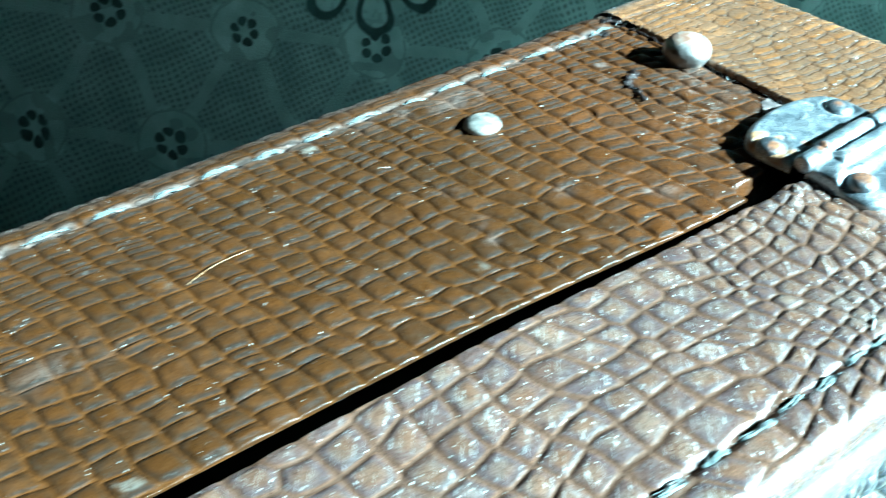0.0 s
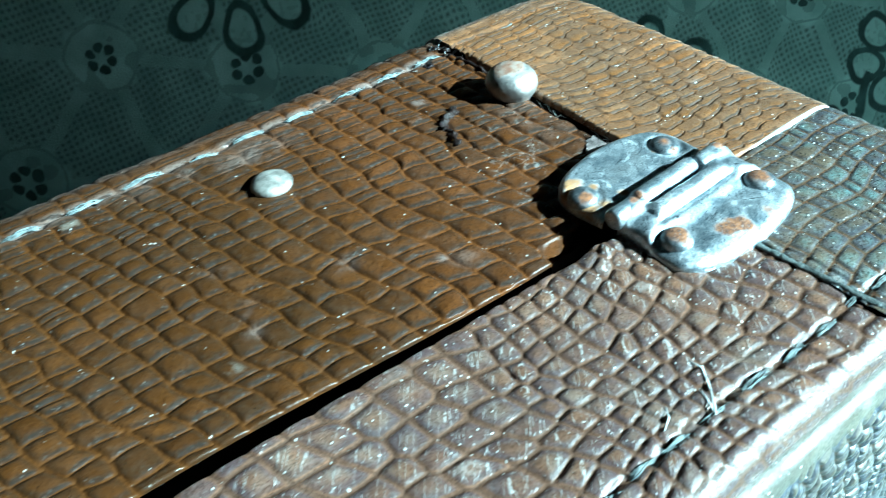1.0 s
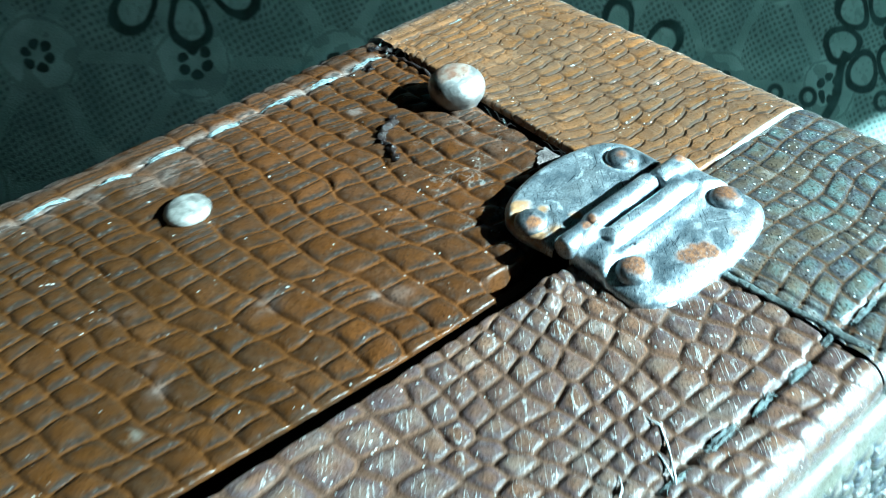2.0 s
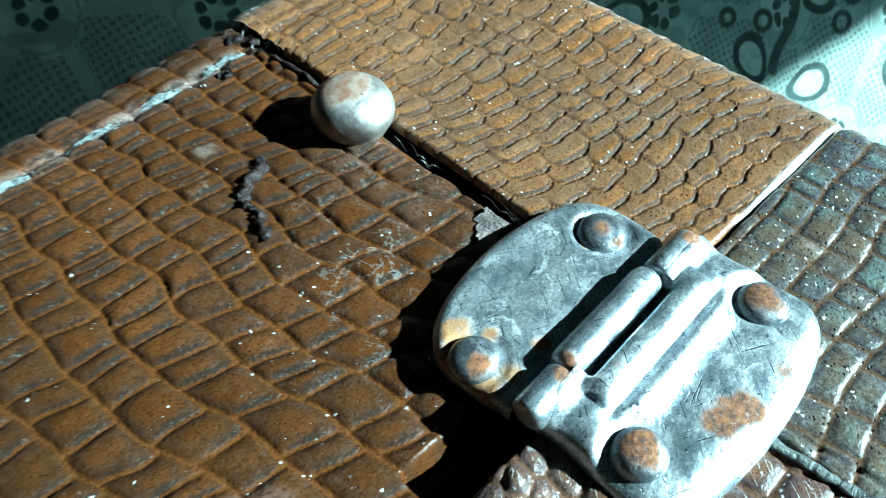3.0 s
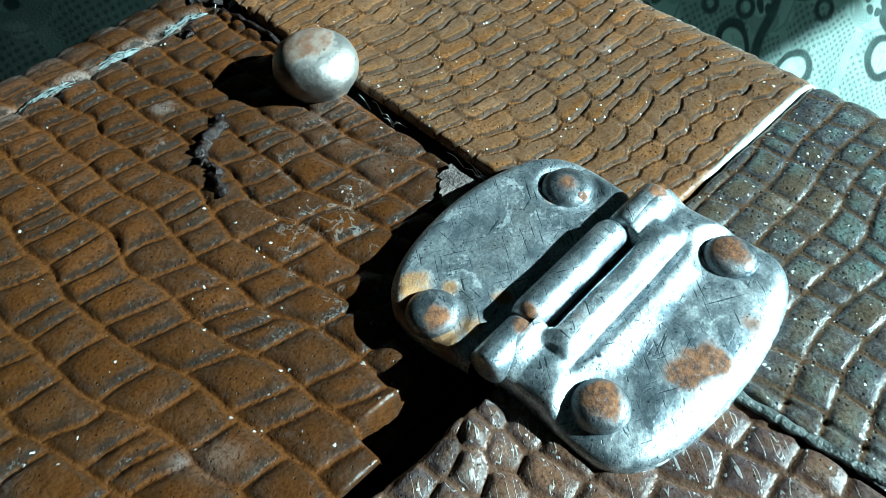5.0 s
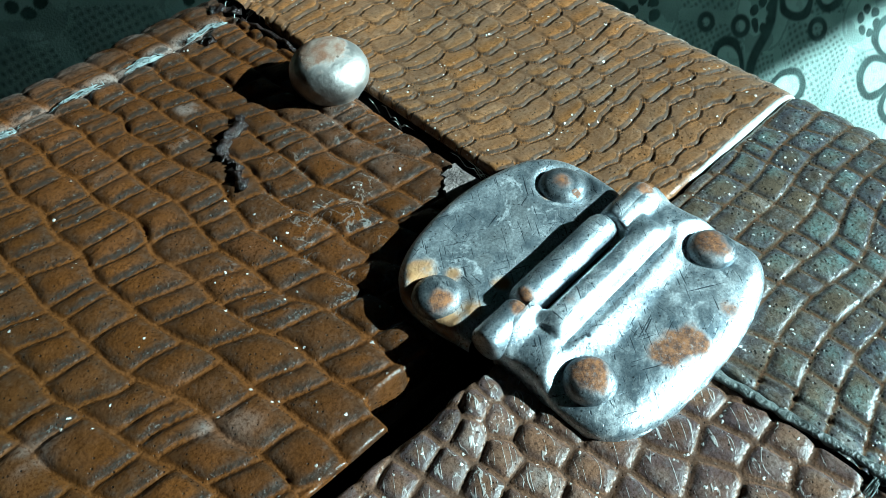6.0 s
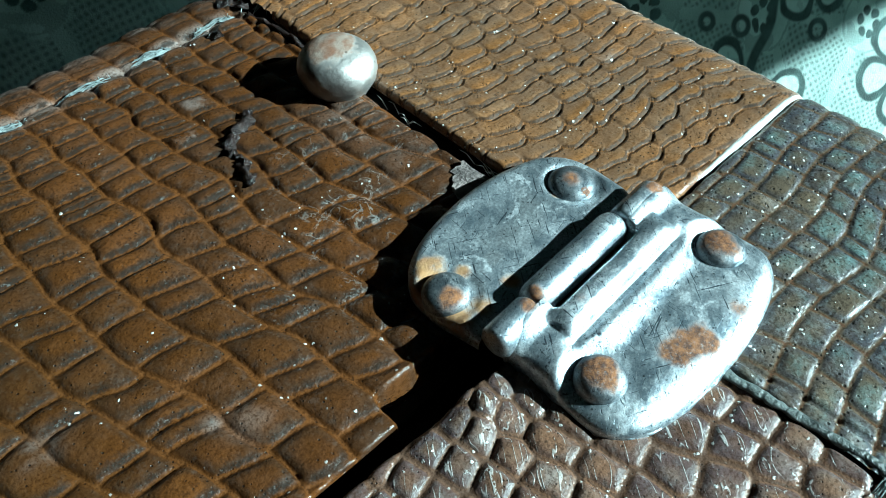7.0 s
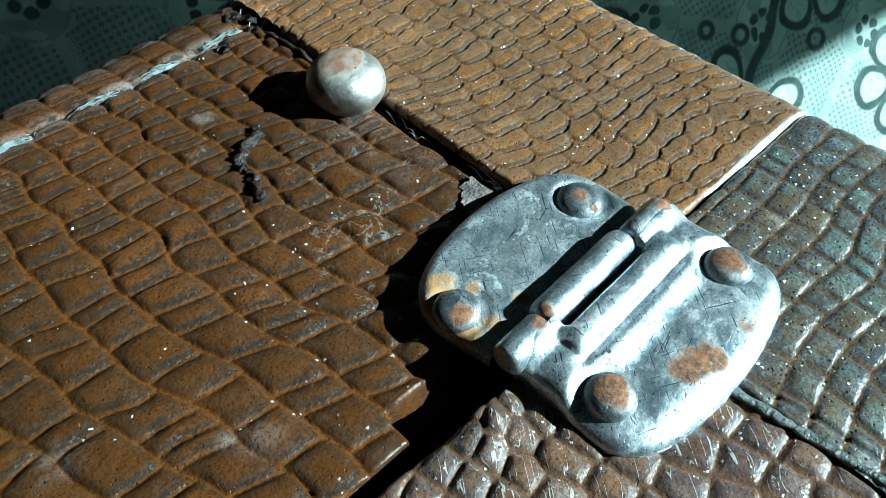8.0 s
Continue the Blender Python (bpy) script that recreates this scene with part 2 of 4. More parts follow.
    height = k.math("ADD", k.math("MULTIPLY", fine, 0.7), k.math("MULTIPLY", rust, k.math("MULTIPLY", k.noise(1500, 5, 0.7), 1.8)))
    normal = k.bump(k.math("SUBTRACT", height, k.math("MULTIPLY", scratch, 0.2)), 0.4, 0.00024)
    return k.finish(tone, rough, metallic, normal)


HINGE_TURN = radians(2.6)
RIVETS = ((0.98, 0.98, 1.18, 0.85), (-1.17, 0.97, 1.12, 0.85), (1.24, -0.82, 1.14, 0.9), (-0.95, -0.81, 1.1, 0.9))   # place, breadth, height
TIN = tin("worn_nickel", ((-0.14, -1.20, 0.26, 0.18, 0.06), (0.0, -1.24, 0.26, 0.19, 0.06), (0.14, -1.27, 0.26, 0.17, 0.06), (-0.70, 0.16, 0.47, 0.10, 0.04), (-0.86, 0.13, 0.45, 0.09, 0.04),
                          (-0.45, -0.22, 0.38, 0.10, 0.04), (-0.2, -0.2, 0.38, 0.05, 0.03), (0.72, -1.32, 0.2, 0.12, 0.05), (1.36, 0.2, 0.46, 0.1, 0.04)), 0.72, 1.0,
          ((-1.30, 1.12, 0.25, 0.24, 0.06), (-1.1, 1.28, 0.25, 0.16, 0.05), (-0.9, 1.0, 0.25, 0.08, 0.05), (-1.36, 0.62, 0.2, 0.16, 0.08), (-1.1, 0.55, 0.22, 0.12, 0.08),
           (0.70, 1.05, 0.25, 0.07, 0.04), (-0.62, 0.55, 0.25, 0.09, 0.05)),
          ((-0.54, 0.87, 0.26, 0.10, 0.02), (0.28, 1.10, 0.26, 0.16, 0.1), (-0.2, 0.95, 0.26, 0.18, 0.12), (0.1, 0.9, 0.26, 0.14, 0.1)),
          ((-0.70, -0.50, 0.36, 0.025, 0.012), (-0.64, -0.53, 0.36, 0.02, 0.012), (-0.58, -0.56, 0.36, 0.03, 0.012), (-0.53, -0.62, 0.36, 0.025, 0.012)))
RIVET = tin("rusty_rivet", ((0.90, 1.02, 0.40, 0.11, 0.05), (-1.27, 0.80, 0.36, 0.13, 0.05), (1.25, -0.74, 0.44, 0.20, 0.06), (-0.90, -0.85, 0.44, 0.21, 0.06)), 0.66, 0.5)


def stud_metal():
    k = Nodes("dull_stud_metal")
    tone = k.mix(k.ramp(k.noise(300, 6, 0.65), 0.3, 0.7), (0.50, 0.475, 0.44), (0.74, 0.71, 0.67))
    rust = k.math("MAXIMUM", k.near(0.40, 4.76, 0.66, 0.38, 0.06), k.ramp(k.noise(260, 6, 0.7), 0.70, 0.76))
    # the stud's shaded left side, painted dark
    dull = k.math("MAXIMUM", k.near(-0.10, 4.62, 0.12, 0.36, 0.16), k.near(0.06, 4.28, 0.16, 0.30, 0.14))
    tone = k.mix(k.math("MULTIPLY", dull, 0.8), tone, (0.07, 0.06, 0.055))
    tone = k.mix(k.math("MULTIPLY", rust, 0.9), tone, k.mix(k.ramp(k.noise(500, 5), 0.35, 0.65), (0.15, 0.052, 0.012), (0.25, 0.185, 0.14)))
    specks = k.math("MULTIPLY", k.ramp(k.cells(700), 0.2, 0.1), k.ramp(k.noise(300), 0.5, 0.6))
    tone = k.mix(specks, tone, (0.12, 0.09, 0.07))
    return k.finish(tone, 0.48, k.math("MULTIPLY", k.math("SUBTRACT", 1.0, rust), 0.93), k.bump(k.math("ADD", k.noise(900, 5), k.math("MULTIPLY", rust, k.noise(1600, 5, 0.7))), 0.4, 0.0003))


STUD_METAL = stud_metal()
TACK_METAL = plain("pale_tack_metal", (0.28, 0.265, 0.235), 0.45, 0.6, 420, 0.6, 0.3)


def cloth_material():
    """Printed lace-pattern cotton; 'ink' holds the print, the weave is relief."""
    k = Nodes("lace_print_cotton")
    ink = k.attr("ink")
    tone = k.mix(ink, (0.50, 0.635, 0.575), (0.005, 0.019, 0.017))
    tone = k.mix(k.ramp(k.noise(90, 5), 0.35, 0.75, 0.0, 0.4), tone, (0.13, 0.215, 0.19))
    return k.finish(tone, 0.85, 0.0, k.bump(k.noise(1200, 3), 0.5, 0.0006))


CLOTH = cloth_material()
PLASTER = plain("grey_plaster", (0.38, 0.39, 0.37), 0.9, 0.06, 6, 0.2)
TIMBER = plain("floor_timber", (0.16, 0.10, 0.06), 0.6, 0.3, 12, 0.2)
UPHOLSTERY = plain("sofa_fabric", (0.12, 0.13, 0.12), 0.9, 0.2, 40, 0.3)

# ---- mesh tools ----
NOISE = np.random.RandomState(4).rand(256, 256)


def field(u, v, seed=0):
    """Smooth noise from 0 to 1 over arrays."""
    u, v = np.asarray(u, float) + seed * 17.31, np.asarray(v, float) + seed * 9.77
    i, j = np.floor(u).astype(int), np.floor(v).astype(int)
    a, b = u - i, v - j
    a, b = a * a * (3 - 2 * a), b * b * (3 - 2 * b)
    g = lambda x, y: NOISE[x % 256, y % 256]
    return (g(i, j) * (1 - a) + g(i + 1, j) * a) * (1 - b) + (g(i, j + 1) * (1 - a) + g(i + 1, j + 1) * a) * b


def chance(i, j, seed=0):
    return NOISE[(i * 7 + seed * 31) % 256, (j * 13 + seed * 57) % 256]


def ease(x, a, b):
    t = np.clip((x - a) / (b - a), 0, 1)
    return t * t * (3 - 2 * t)


def scales(u, v, pu, pv, wide=0.11, stagger=0.35, seed=0, ragged=0.3):
    """Rows of rounded scales over cell coordinates u (across the rows) and v; pu, pv: a cell's size in centimetres.
    Gives the crown's height from 0 to 1 and a chance value for each scale."""
    i = np.floor(u).astype(int)
    fu = u - i
    w = v + stagger * (chance(i, i * 0 + 3, seed) - 0.5) * 2
    j = np.floor(w).astype(int)
    edge = lambda n: n + ragged * (chance(i, n, seed + 1) - 0.5) * 2
    j = np.where(w < edge(j), j - 1, j)
    j = np.where(w >= edge(j + 1), j + 1, j)
    lo, hi = edge(j), edge(j + 1)
    du = np.minimum(fu, 1 - fu) * pu
    dv = np.minimum(w - lo, hi - w) * pv
    split = (chance(i, j, seed + 2) > 0.93) & (hi - lo > 0.9)
    dv = np.where(split, np.minimum(dv, np.abs(w - (lo + hi) / 2) * pv * 1.4), dv)
    d = 1.25 / (1.0 / np.maximum(du, 1e-3) ** 1.4 + 1.0 / np.maximum(dv, 1e-3) ** 1.4) ** (1 / 1.4)
    crown = 0.40 * (1 - np.exp(-(d / (wide * 0.55)) ** 1.3)) + 0.60 * (1 - np.maximum(1 - d / (0.46 * min(pu, pv)), 0) ** 2)
    tilt = ((fu - 0.5) * (chance(i, j, seed + 4) - 0.5) + ((w - lo) / (hi - lo) - 0.5) * (chance(i, j, seed + 9) - 0.5)) * 0.3
    return np.clip(crown * (0.86 + 0.3 * (chance(i, j, seed + 5) - 0.5)) + tilt * crown, 0, 1.25), chance(i, j, seed + 6)


def pebbles(u, v, pu, pv, groove=0.05, slope=0.10, jitter=0.3, stagger=0.3, seed=0, tilt=0.2, bias=0.0):
    """Rounded many-sided scales set in rough rows, as scales(); groove, slope: breadths in centimetres."""
    i0, j0 = np.floor(u).astype(int), np.floor(v).astype(int)
    best = np.full(u.shape, 1e9)
    bu, bv = np.zeros(u.shape), np.zeros(u.shape)
    bi, bj = np.zeros(u.shape, int), np.zeros(u.shape, int)
    centres = []
    for di in (-1, 0, 1):
        for dj in (-2, -1, 0, 1, 2):
            i, j = i0 + di, j0 + dj
            cu = (i + 0.5 + jitter * (chance(i, j, seed) - 0.5) * 2) * pu
            cv = (j + 0.5 + stagger * (chance(i, i * 0 + 3, seed + 1) - 0.5) * 2 + jitter * (chance(i, j, seed + 2) - 0.5) * 2) * pv
            d = (cu - u * pu) ** 2 + (cv - v * pv) ** 2
            centres.append((cu, cv))
            near = d < best
            best = np.where(near, d, best)
            bu, bv, bi, bj = np.where(near, cu, bu), np.where(near, cv, bv), np.where(near, i, bi), np.where(near, j, bj)
    total = np.zeros(u.shape)
    for cu, cv in centres:
        gap = np.hypot(cu - bu, cv - bv)
        edge = (((cu + bu) / 2 - u * pu) * (cu - bu) + ((cv + bv) / 2 - v * pv) * (cv - bv)) / np.maximum(gap, 1e-6)
        total += np.where(gap > 1e-6, 1.0 / np.maximum(edge, 0.004) ** 3, 0)
    d = total ** (-1 / 3)
    size = 0.45 * min(pu, pv)
    crown = 0.66 * (1 - np.exp(-(d / (groove + slope * 0.35)) ** 1.25)) + 0.34 * (1 - np.maximum(1 - d / size, 0) ** 2.2)
    lean = ((u * pu - bu) / pu * (chance(bi, bj, seed + 4) - 0.5) + (v * pv - bv) / pv * (chance(bi, bj, seed + 5) - 0.5)) * 2 * tilt + (bu / pu - u) * bias
    return np.clip(crown * (0.88 + 0.24 * (chance(bi, bj, seed + 6) - 0.5) + lean), 0, 1.2), chance(bi, bj, seed + 7)


def grid_mesh(name, P, material, **attributes):
    """A sheet through the points P[row, column] in metres, with float attributes."""
    r, c, _ = P.shape
    me = bpy.data.meshes.new(name)
    idx = np.arange(r * c).reshape(r, c)
    quads = np.stack([idx[:-1, :-1], idx[:-1, 1:], idx[1:, 1:], idx[1:, :-1]], -1).reshape(-1, 4)
    me.vertices.add(r * c)
    me.vertices.foreach_set("co", P.reshape(-1).astype(np.float32))
    me.loops.add(len(quads) * 4)
    me.loops.foreach_set("vertex_index", quads.reshape(-1).astype(np.int32))
    me.polygons.add(len(quads))
    me.polygons.foreach_set("loop_start", np.arange(0, len(quads) * 4, 4, dtype=np.int32))
    me.polygons.foreach_set("use_smooth", np.ones(len(quads), bool))
    for key, value in attributes.items():
        at = me.attributes.new(key, "FLOAT", "POINT")
        at.data.foreach_set("value", value.reshape(-1).astype(np.float32))
    me.materials.append(material)
    me.update(calc_edges=True)
    me.validate()
    return me


def child(name, me, parent, label=""):
    ob = new(name, me)
    ob.parent = parent
    return tagged(ob, label)


def part(name, bm, material, parent, label="", smooth=True):
    me = bpy.data.meshes.new(name)
    bm.to_mesh(me)
    bm.free()
    me.materials.append(material)
    if smooth:
        me.polygons.foreach_set("use_smooth", np.ones(len(me.polygons), bool))
    return child(name, me, parent, label)


def box(x0, x1, y0, y1, z0, z1, bevel=0.0, segments=2):
    bm = bmesh.new()
    bmesh.ops.create_cube(bm, size=1)
    bmesh.ops.scale(bm, vec=(x1 - x0, y1 - y0, z1 - z0), verts=bm.verts)
    bmesh.ops.translate(bm, vec=((x0 + x1) / 2, (y0 + y1) / 2, (z0 + z1) / 2), verts=bm.verts)
    if bevel:
        bmesh.ops.bevel(bm, geom=bm.edges[:], offset=bevel, segments=segments, affect="EDGES", profile=0.5)
    return bm


def case_box(x0, x1, y0, y1, z0, z1, bevel=0.0, segments=2):
    """A box in centimetres over the case's top."""
    return box(x0 * CM, x1 * CM, y0 * CM, y1 * CM, z0 * CM + H0, z1 * CM + H0, bevel * CM, segments)


def turned(profile, n=32):
    """A solid of revolution round z from (radius, height) pairs."""
    bm = bmesh.new()
    rings = []
    for r, z in profile:
        rings.append([bm.verts.new((r * math.cos(a), r * math.sin(a), z)) for a in np.linspace(0, 2 * math.pi, n, endpoint=False)] if r > 1e-6 else [bm.verts.new((0, 0, z))])
    for lo, hi in zip(rings, rings[1:]):
        for q in range(n):
            loop = [lo[q % len(lo)], lo[(q + 1) % len(lo)], hi[(q + 1) % len(hi)], hi[q % len(hi)]]
            loop = list(dict.fromkeys(loop))
            if len(loop) > 2:
                bm.faces.new(loop)
    bmesh.ops.recalc_face_normals(bm, faces=bm.faces)
    return bm


def tube(points, radii, n=8, flat=1.0):
    """A tapering tube through points; flat squeezes it vertically."""
    bm = bmesh.new()
    pts = [Vector(p) for p in points]
    rings = []
    for q, p in enumerate(pts):
        ahead = (pts[min(q + 1, len(pts) - 1)] - pts[max(q - 1, 0)]).normalized()
        side = ahead.cross(Vector((0, 0, 1))).normalized()
        up = side.cross(ahead)
        rings.append([bm.verts.new(p + side * math.cos(a) * radii[q] + up * math.sin(a) * radii[q] * flat) for a in np.linspace(0, 2 * math.pi, n, endpoint=False)])
    for lo, hi in zip(rings, rings[1:]):
        for q in range(n):
            bm.faces.new((lo[q], lo[(q + 1) % n], hi[(q + 1) % n], hi[q]))
    bm.faces.new(rings[0][::-1])
    bm.faces.new(rings[-1])
    bmesh.ops.recalc_face_normals(bm, faces=bm.faces)
    return bm


# ---- the room: floor, walls, ceiling ----
ROOM = Matrix((( SIDE.x, SUN_AZ.x, 0, 0), (SIDE.y, SUN_AZ.y, 0, 0), (0, 0, 1, 0), (0, 0, 0, 1)))
FLOOR, CEIL = -0.42, 2.1
WALL_H, BACK_H, HALF = 1.20, -2.3, 2.1      # the wall masking the sun, the wall behind, half the room's breadth


def structure(name, bms, material, label, category):
    me = bpy.data.meshes.new(name)
    whole = bmesh.new()
    for bm in bms:
        tmp = bpy.data.meshes.new("tmp")
        bm.to_mesh(tmp)
        bm.free()
        whole.from_mesh(tmp)
        bpy.data.meshes.remove(tmp)
    whole.to_mesh(me)
    whole.free()
    me.materials.append(material)
    ob = new(name, me)
    ob.matrix_world = ROOM
    return tagged(ob, label, category, kind="structure")


def slab(outline):
    """A piece of the wall masking the sun, from places (across, height) on it."""
    bm = bmesh.new()
    near, far = ([bm.verts.new((a, depth, h)) for a, h in outline] for depth in (W0, W1))
    bm.faces.new(near)
    bm.faces.new(far[::-1])
    for q in range(len(outline)):
        bm.faces.new((near[q - 1], near[q], far[q], far[q - 1]))
    bmesh.ops.recalc_face_normals(bm, faces=bm.faces)
    return bm


W0, W1 = WALL_H, WALL_H + 0.04
LEFT, MID, RIGHT, LOW = -0.30, 0.10, 0.62, 0.18
# unseen wall; its stepped opening is cut to fit sunlit and shaded areas
structure("wall_sun_mask", [
    box(-HALF, LEFT, W0, W1, FLOOR, CEIL), box(RIGHT, HALF, W0, W1, FLOOR, CEIL),
    box(LEFT, RIGHT, W0, W1, FLOOR, LOW),
    slab(((LEFT, 1.124), (MID, 0.952), (MID, CEIL), (LEFT, CEIL))),
    slab(((MID, 0.795), (RIGHT, 0.576), (RIGHT, CEIL), (MID, CEIL)))], PLASTER, "unseen grey plaster wall, its stepped opening added to shape the sunlight", "wall")
structure("wall_back", [box(-HALF, HALF, BACK_H - 0.2, BACK_H, FLOOR, CEIL)], PLASTER, "plain grey plaster wall", "wall")
structure("wall_side_one", [box(-HALF - 0.2, -HALF, BACK_H - 0.2, W1, FLOOR, CEIL)], PLASTER, "plain grey plaster wall", "wall")
structure("wall_side_two", [box(HALF, HALF + 0.2, BACK_H - 0.2, W1, FLOOR, CEIL)], PLASTER, "plain grey plaster wall", "wall")
structure("floor", [box(-HALF - 0.2, HALF + 0.2, BACK_H - 0.2, W1, FLOOR - 0.1, FLOOR)], TIMBER, "plain dark timber floor", "floor")
structure("ceiling", [box(-HALF - 0.2, HALF + 0.2, BACK_H - 0.2, W1, CEIL, CEIL + 0.1)], PLASTER, "plain plaster ceiling", "ceiling")

# ---- the sofa and its printed cover ----
# The cover's sloping back: n . p = reach (centimetres, from the case's top).
SLOPE_N = Vector((0.3083, 0.7714, -0.5567)).normalized()
REACH = 22.05
ACROSS = Vector((SLOPE_N.y, -SLOPE_N.x, 0)).normalized()
UPHILL = ACROSS.cross(-SLOPE_N).normalized()
if UPHILL.z < 0:
    UPHILL.negate()
OUT = Vector((SLOPE_N.x, SLOPE_N.y, 0)).normalized()     # level, away from the seat
FOOT = OUT * ((REACH + SLOPE_N.z * 25) / math.hypot(SLOPE_N.x, SLOPE_N.y))   # where slope and seat would meet, at seat height
TILT_ANGLE = math.atan2(UPHILL.z, UPHILL.dot(OUT))
BEND = 8.0
TAN = BEND * math.tan(TILT_ANGLE / 2)


def cover_point(u, s):
    """A place on the cover in centimetres: u across, s along its fall line (0 where seat and slope would meet)."""
    turn_len = BEND * TILT_ANGLE
    k = s + turn_len / 2
    a = np.clip(k / BEND, 0, TILT_ANGLE)
    flat = np.minimum(k, 0)
    rise = np.maximum(k - turn_len, 0)
    d = -TAN + flat + BEND * np.sin(a) + rise * math.cos(TILT_ANGLE)
    z = BEND * (1 - np.cos(a)) + rise * math.sin(TILT_ANGLE)
    return np.stack([FOOT.x + ACROSS.x * u + OUT.x * d, FOOT.y + ACROSS.y * u + OUT.y * d, z], -1) * CM


def slope_s(z_over_seat):
    return z_over_seat / math.sin(TILT_ANGLE) + BEND * TILT_ANGLE / 2 - TAN


LAT_A, LAT_B, LAT_O = (5.45, -1.42), (3.8, 4.28), (-16.14, 18.99)


def flower_print(u, v):
    """The print's ink from 0 to 1: fine net, plain bands, small rosettes on a slanted lattice, large petals."""
    ox, oy = u - LAT_O[0], v - LAT_O[1]
    det = LAT_A[0] * LAT_B[1] - LAT_A[1] * LAT_B[0]
    i, j = (ox * LAT_B[1] - oy * LAT_B[0]) / det, (oy * LAT_A[0] - ox * LAT_A[1]) / det
    best, cx, cy = np.full(u.shape, 1e9), np.zeros(u.shape), np.zeros(u.shape)
    bi, bj = np.floor(i), np.floor(j)
    for a in (0, 1):
        for b in (0, 1):
            x = ox - (bi + a) * LAT_A[0] - (bj + b) * LAT_B[0]
            y = oy - (bi + a) * LAT_A[1] - (bj + b) * LAT_B[1]
            d = np.hypot(x, y)
            near = d < best
            best, cx, cy = np.where(near, d, best), np.where(near, x, cx), np.where(near, y, cy)
    ang = np.arctan2(cy, cx)
    # net of small square holes, slanted
    ru, rv = (u * 0.97 + v * 0.24) / 0.255, (v * 0.97 - u * 0.24) / 0.255
    hole = np.clip(1.0 - np.hypot((ru % 1) - 0.5, (rv % 1) - 0.5) * 2.2, 0, 1)
    ink = 0.31 + 0.58 * hole
    # plain bands between the rosettes
    fi, fj = i - np.floor(i), j - np.floor(j)
    band = np.minimum(np.abs(fi + fj - 1), np.minimum(np.minimum(fi, 1 - fi), np.minimum(fj, 1 - fj)))
    ink = np.where(band < 0.05, 0.24, ink)
    # rosette ground, scalloped
    rim = 1.5 + 0.14 * np.cos(ang * 8)
    ground = ease(best, rim + 0.1, rim - 0.1)
    ink = ink * (1 - ground) + (0.10 + 0.30 * (field(u * 1.7, v * 1.7, 3) > 0.66)) * ground
    ink = np.where(np.abs(best - 1.38) < 0.06, 0.42, ink)
    petal = (ang / (2 * math.pi) * 6) % 1 - 0.5
    dot = np.hypot((best - 0.47) / 0.22, petal * 0.47 * 2 * math.pi / 6 / 0.22)
    ink = np.maximum(ink, 0.95 * ease(dot, 1.15, 0.85))
    return ink


def big_flower(ink, u, v, cx, cy, turn, reach, long, wide, count=6, shown=None):
    """A large flower of outlined petals; long, wide: half a petal's length and breadth."""
    x, y = u - cx, v - cy
    inside, line = np.zeros(u.shape, bool), np.zeros(u.shape)
    for q in shown or range(count):
        a = turn + q * 2 * math.pi / count
        px, py = x * math.cos(a) + y * math.sin(a), -x * math.sin(a) + y * math.cos(a)
        d = np.hypot((px - reach) / long, py / (wide * (0.86 + 0.2 * np.clip((px - reach) / long, -1, 1)))) + (field(u * 2.2, v * 2.2, 36) - 0.5) * 0.14
        inside |= d < 0.86
        line = np.maximum(line, ease(np.abs(d - 1.0), 0.27, 0.14))
    ink = np.where(inside, 0.10 + 0.18 * (field(u * 6, v * 6, 5) > 0.68), ink)
    return ink * (1 - line) + 0.97 * line


def stroke(ink, u, v, x0, y0, x1, y1, width):
    """A dark stem between two places of the print."""
    length = math.hypot(x1 - x0, y1 - y0)
    a = ((u - x0) * (x1 - x0) + (v - y0) * (y1 - y0)) / length
    b = ((v - y0) * (x1 - x0) - (u - x0) * (y1 - y0)) / length - 0.12 * np.sin(a * 2)
    full = ease(np.abs(b), width * 1.4, width * 0.7) * ((a > 0) & (a < length))
    return ink * (1 - full) + 0.97 * full


def ring(ink, u, v, x, y, r):
    full = ease(np.abs(np.hypot(u - x, v - y) - r), 0.18, 0.07)
    return ink * (1 - full) + 0.95 * full


S0 = slope_s(0)
us = np.concatenate([np.linspace(-90, -26, 40, endpoint=False), np.linspace(-26, 30, 1040, endpoint=False), np.linspace(30, 80, 40)])
ss = np.concatenate([np.linspace(-55, S0 + 8, 90, endpoint=False), np.linspace(S0 + 8, S0 + 28, 380, endpoint=False), np.linspace(S0 + 28, 62, 40)])
U, S = np.meshgrid(us, ss)
P = cover_point(U, S)
V = S - slope_s(0)
INK = flower_print(U + (field(U * 0.9, V * 0.9, 31) - 0.5) * 0.3 + (field(U * 3, V * 3, 32) - 0.5) * 0.07, V + (field(U * 0.9, V * 0.9, 33) - 0.5) * 0.3 + (field(U * 3, V * 3, 34) - 0.5) * 0.07)
INK = INK + (field(U * 1.1, V * 1.1, 35) - 0.4) * 0.35 * (1 - INK)
INK = big_flower(INK, U, V, -6.5, 26.0, radians(-93), 2.6, 1.0, 0.76, 8)
INK = big_flower(INK, U, V, 10.3, 16.85, radians(80), 2.8, 1.05, 0.72, 8)
INK = big_flower(INK, U, V, 23.0, 16.6, radians(120), 1.6, 0.85, 0.85, 6)
INK = big_flower(INK, U, V, 19.0, 11.4, radians(107), 2.0, 0.95, 0.74, 7, (0, 2, 4, 5))
INK = big_flower(INK, U, V, 27.4, 10.8, radians(180), 1.45, 0.95, 0.95, 5)
INK = stroke(INK, U, V, 19.25, 12.4, 21.6, 16.2, 0.22)
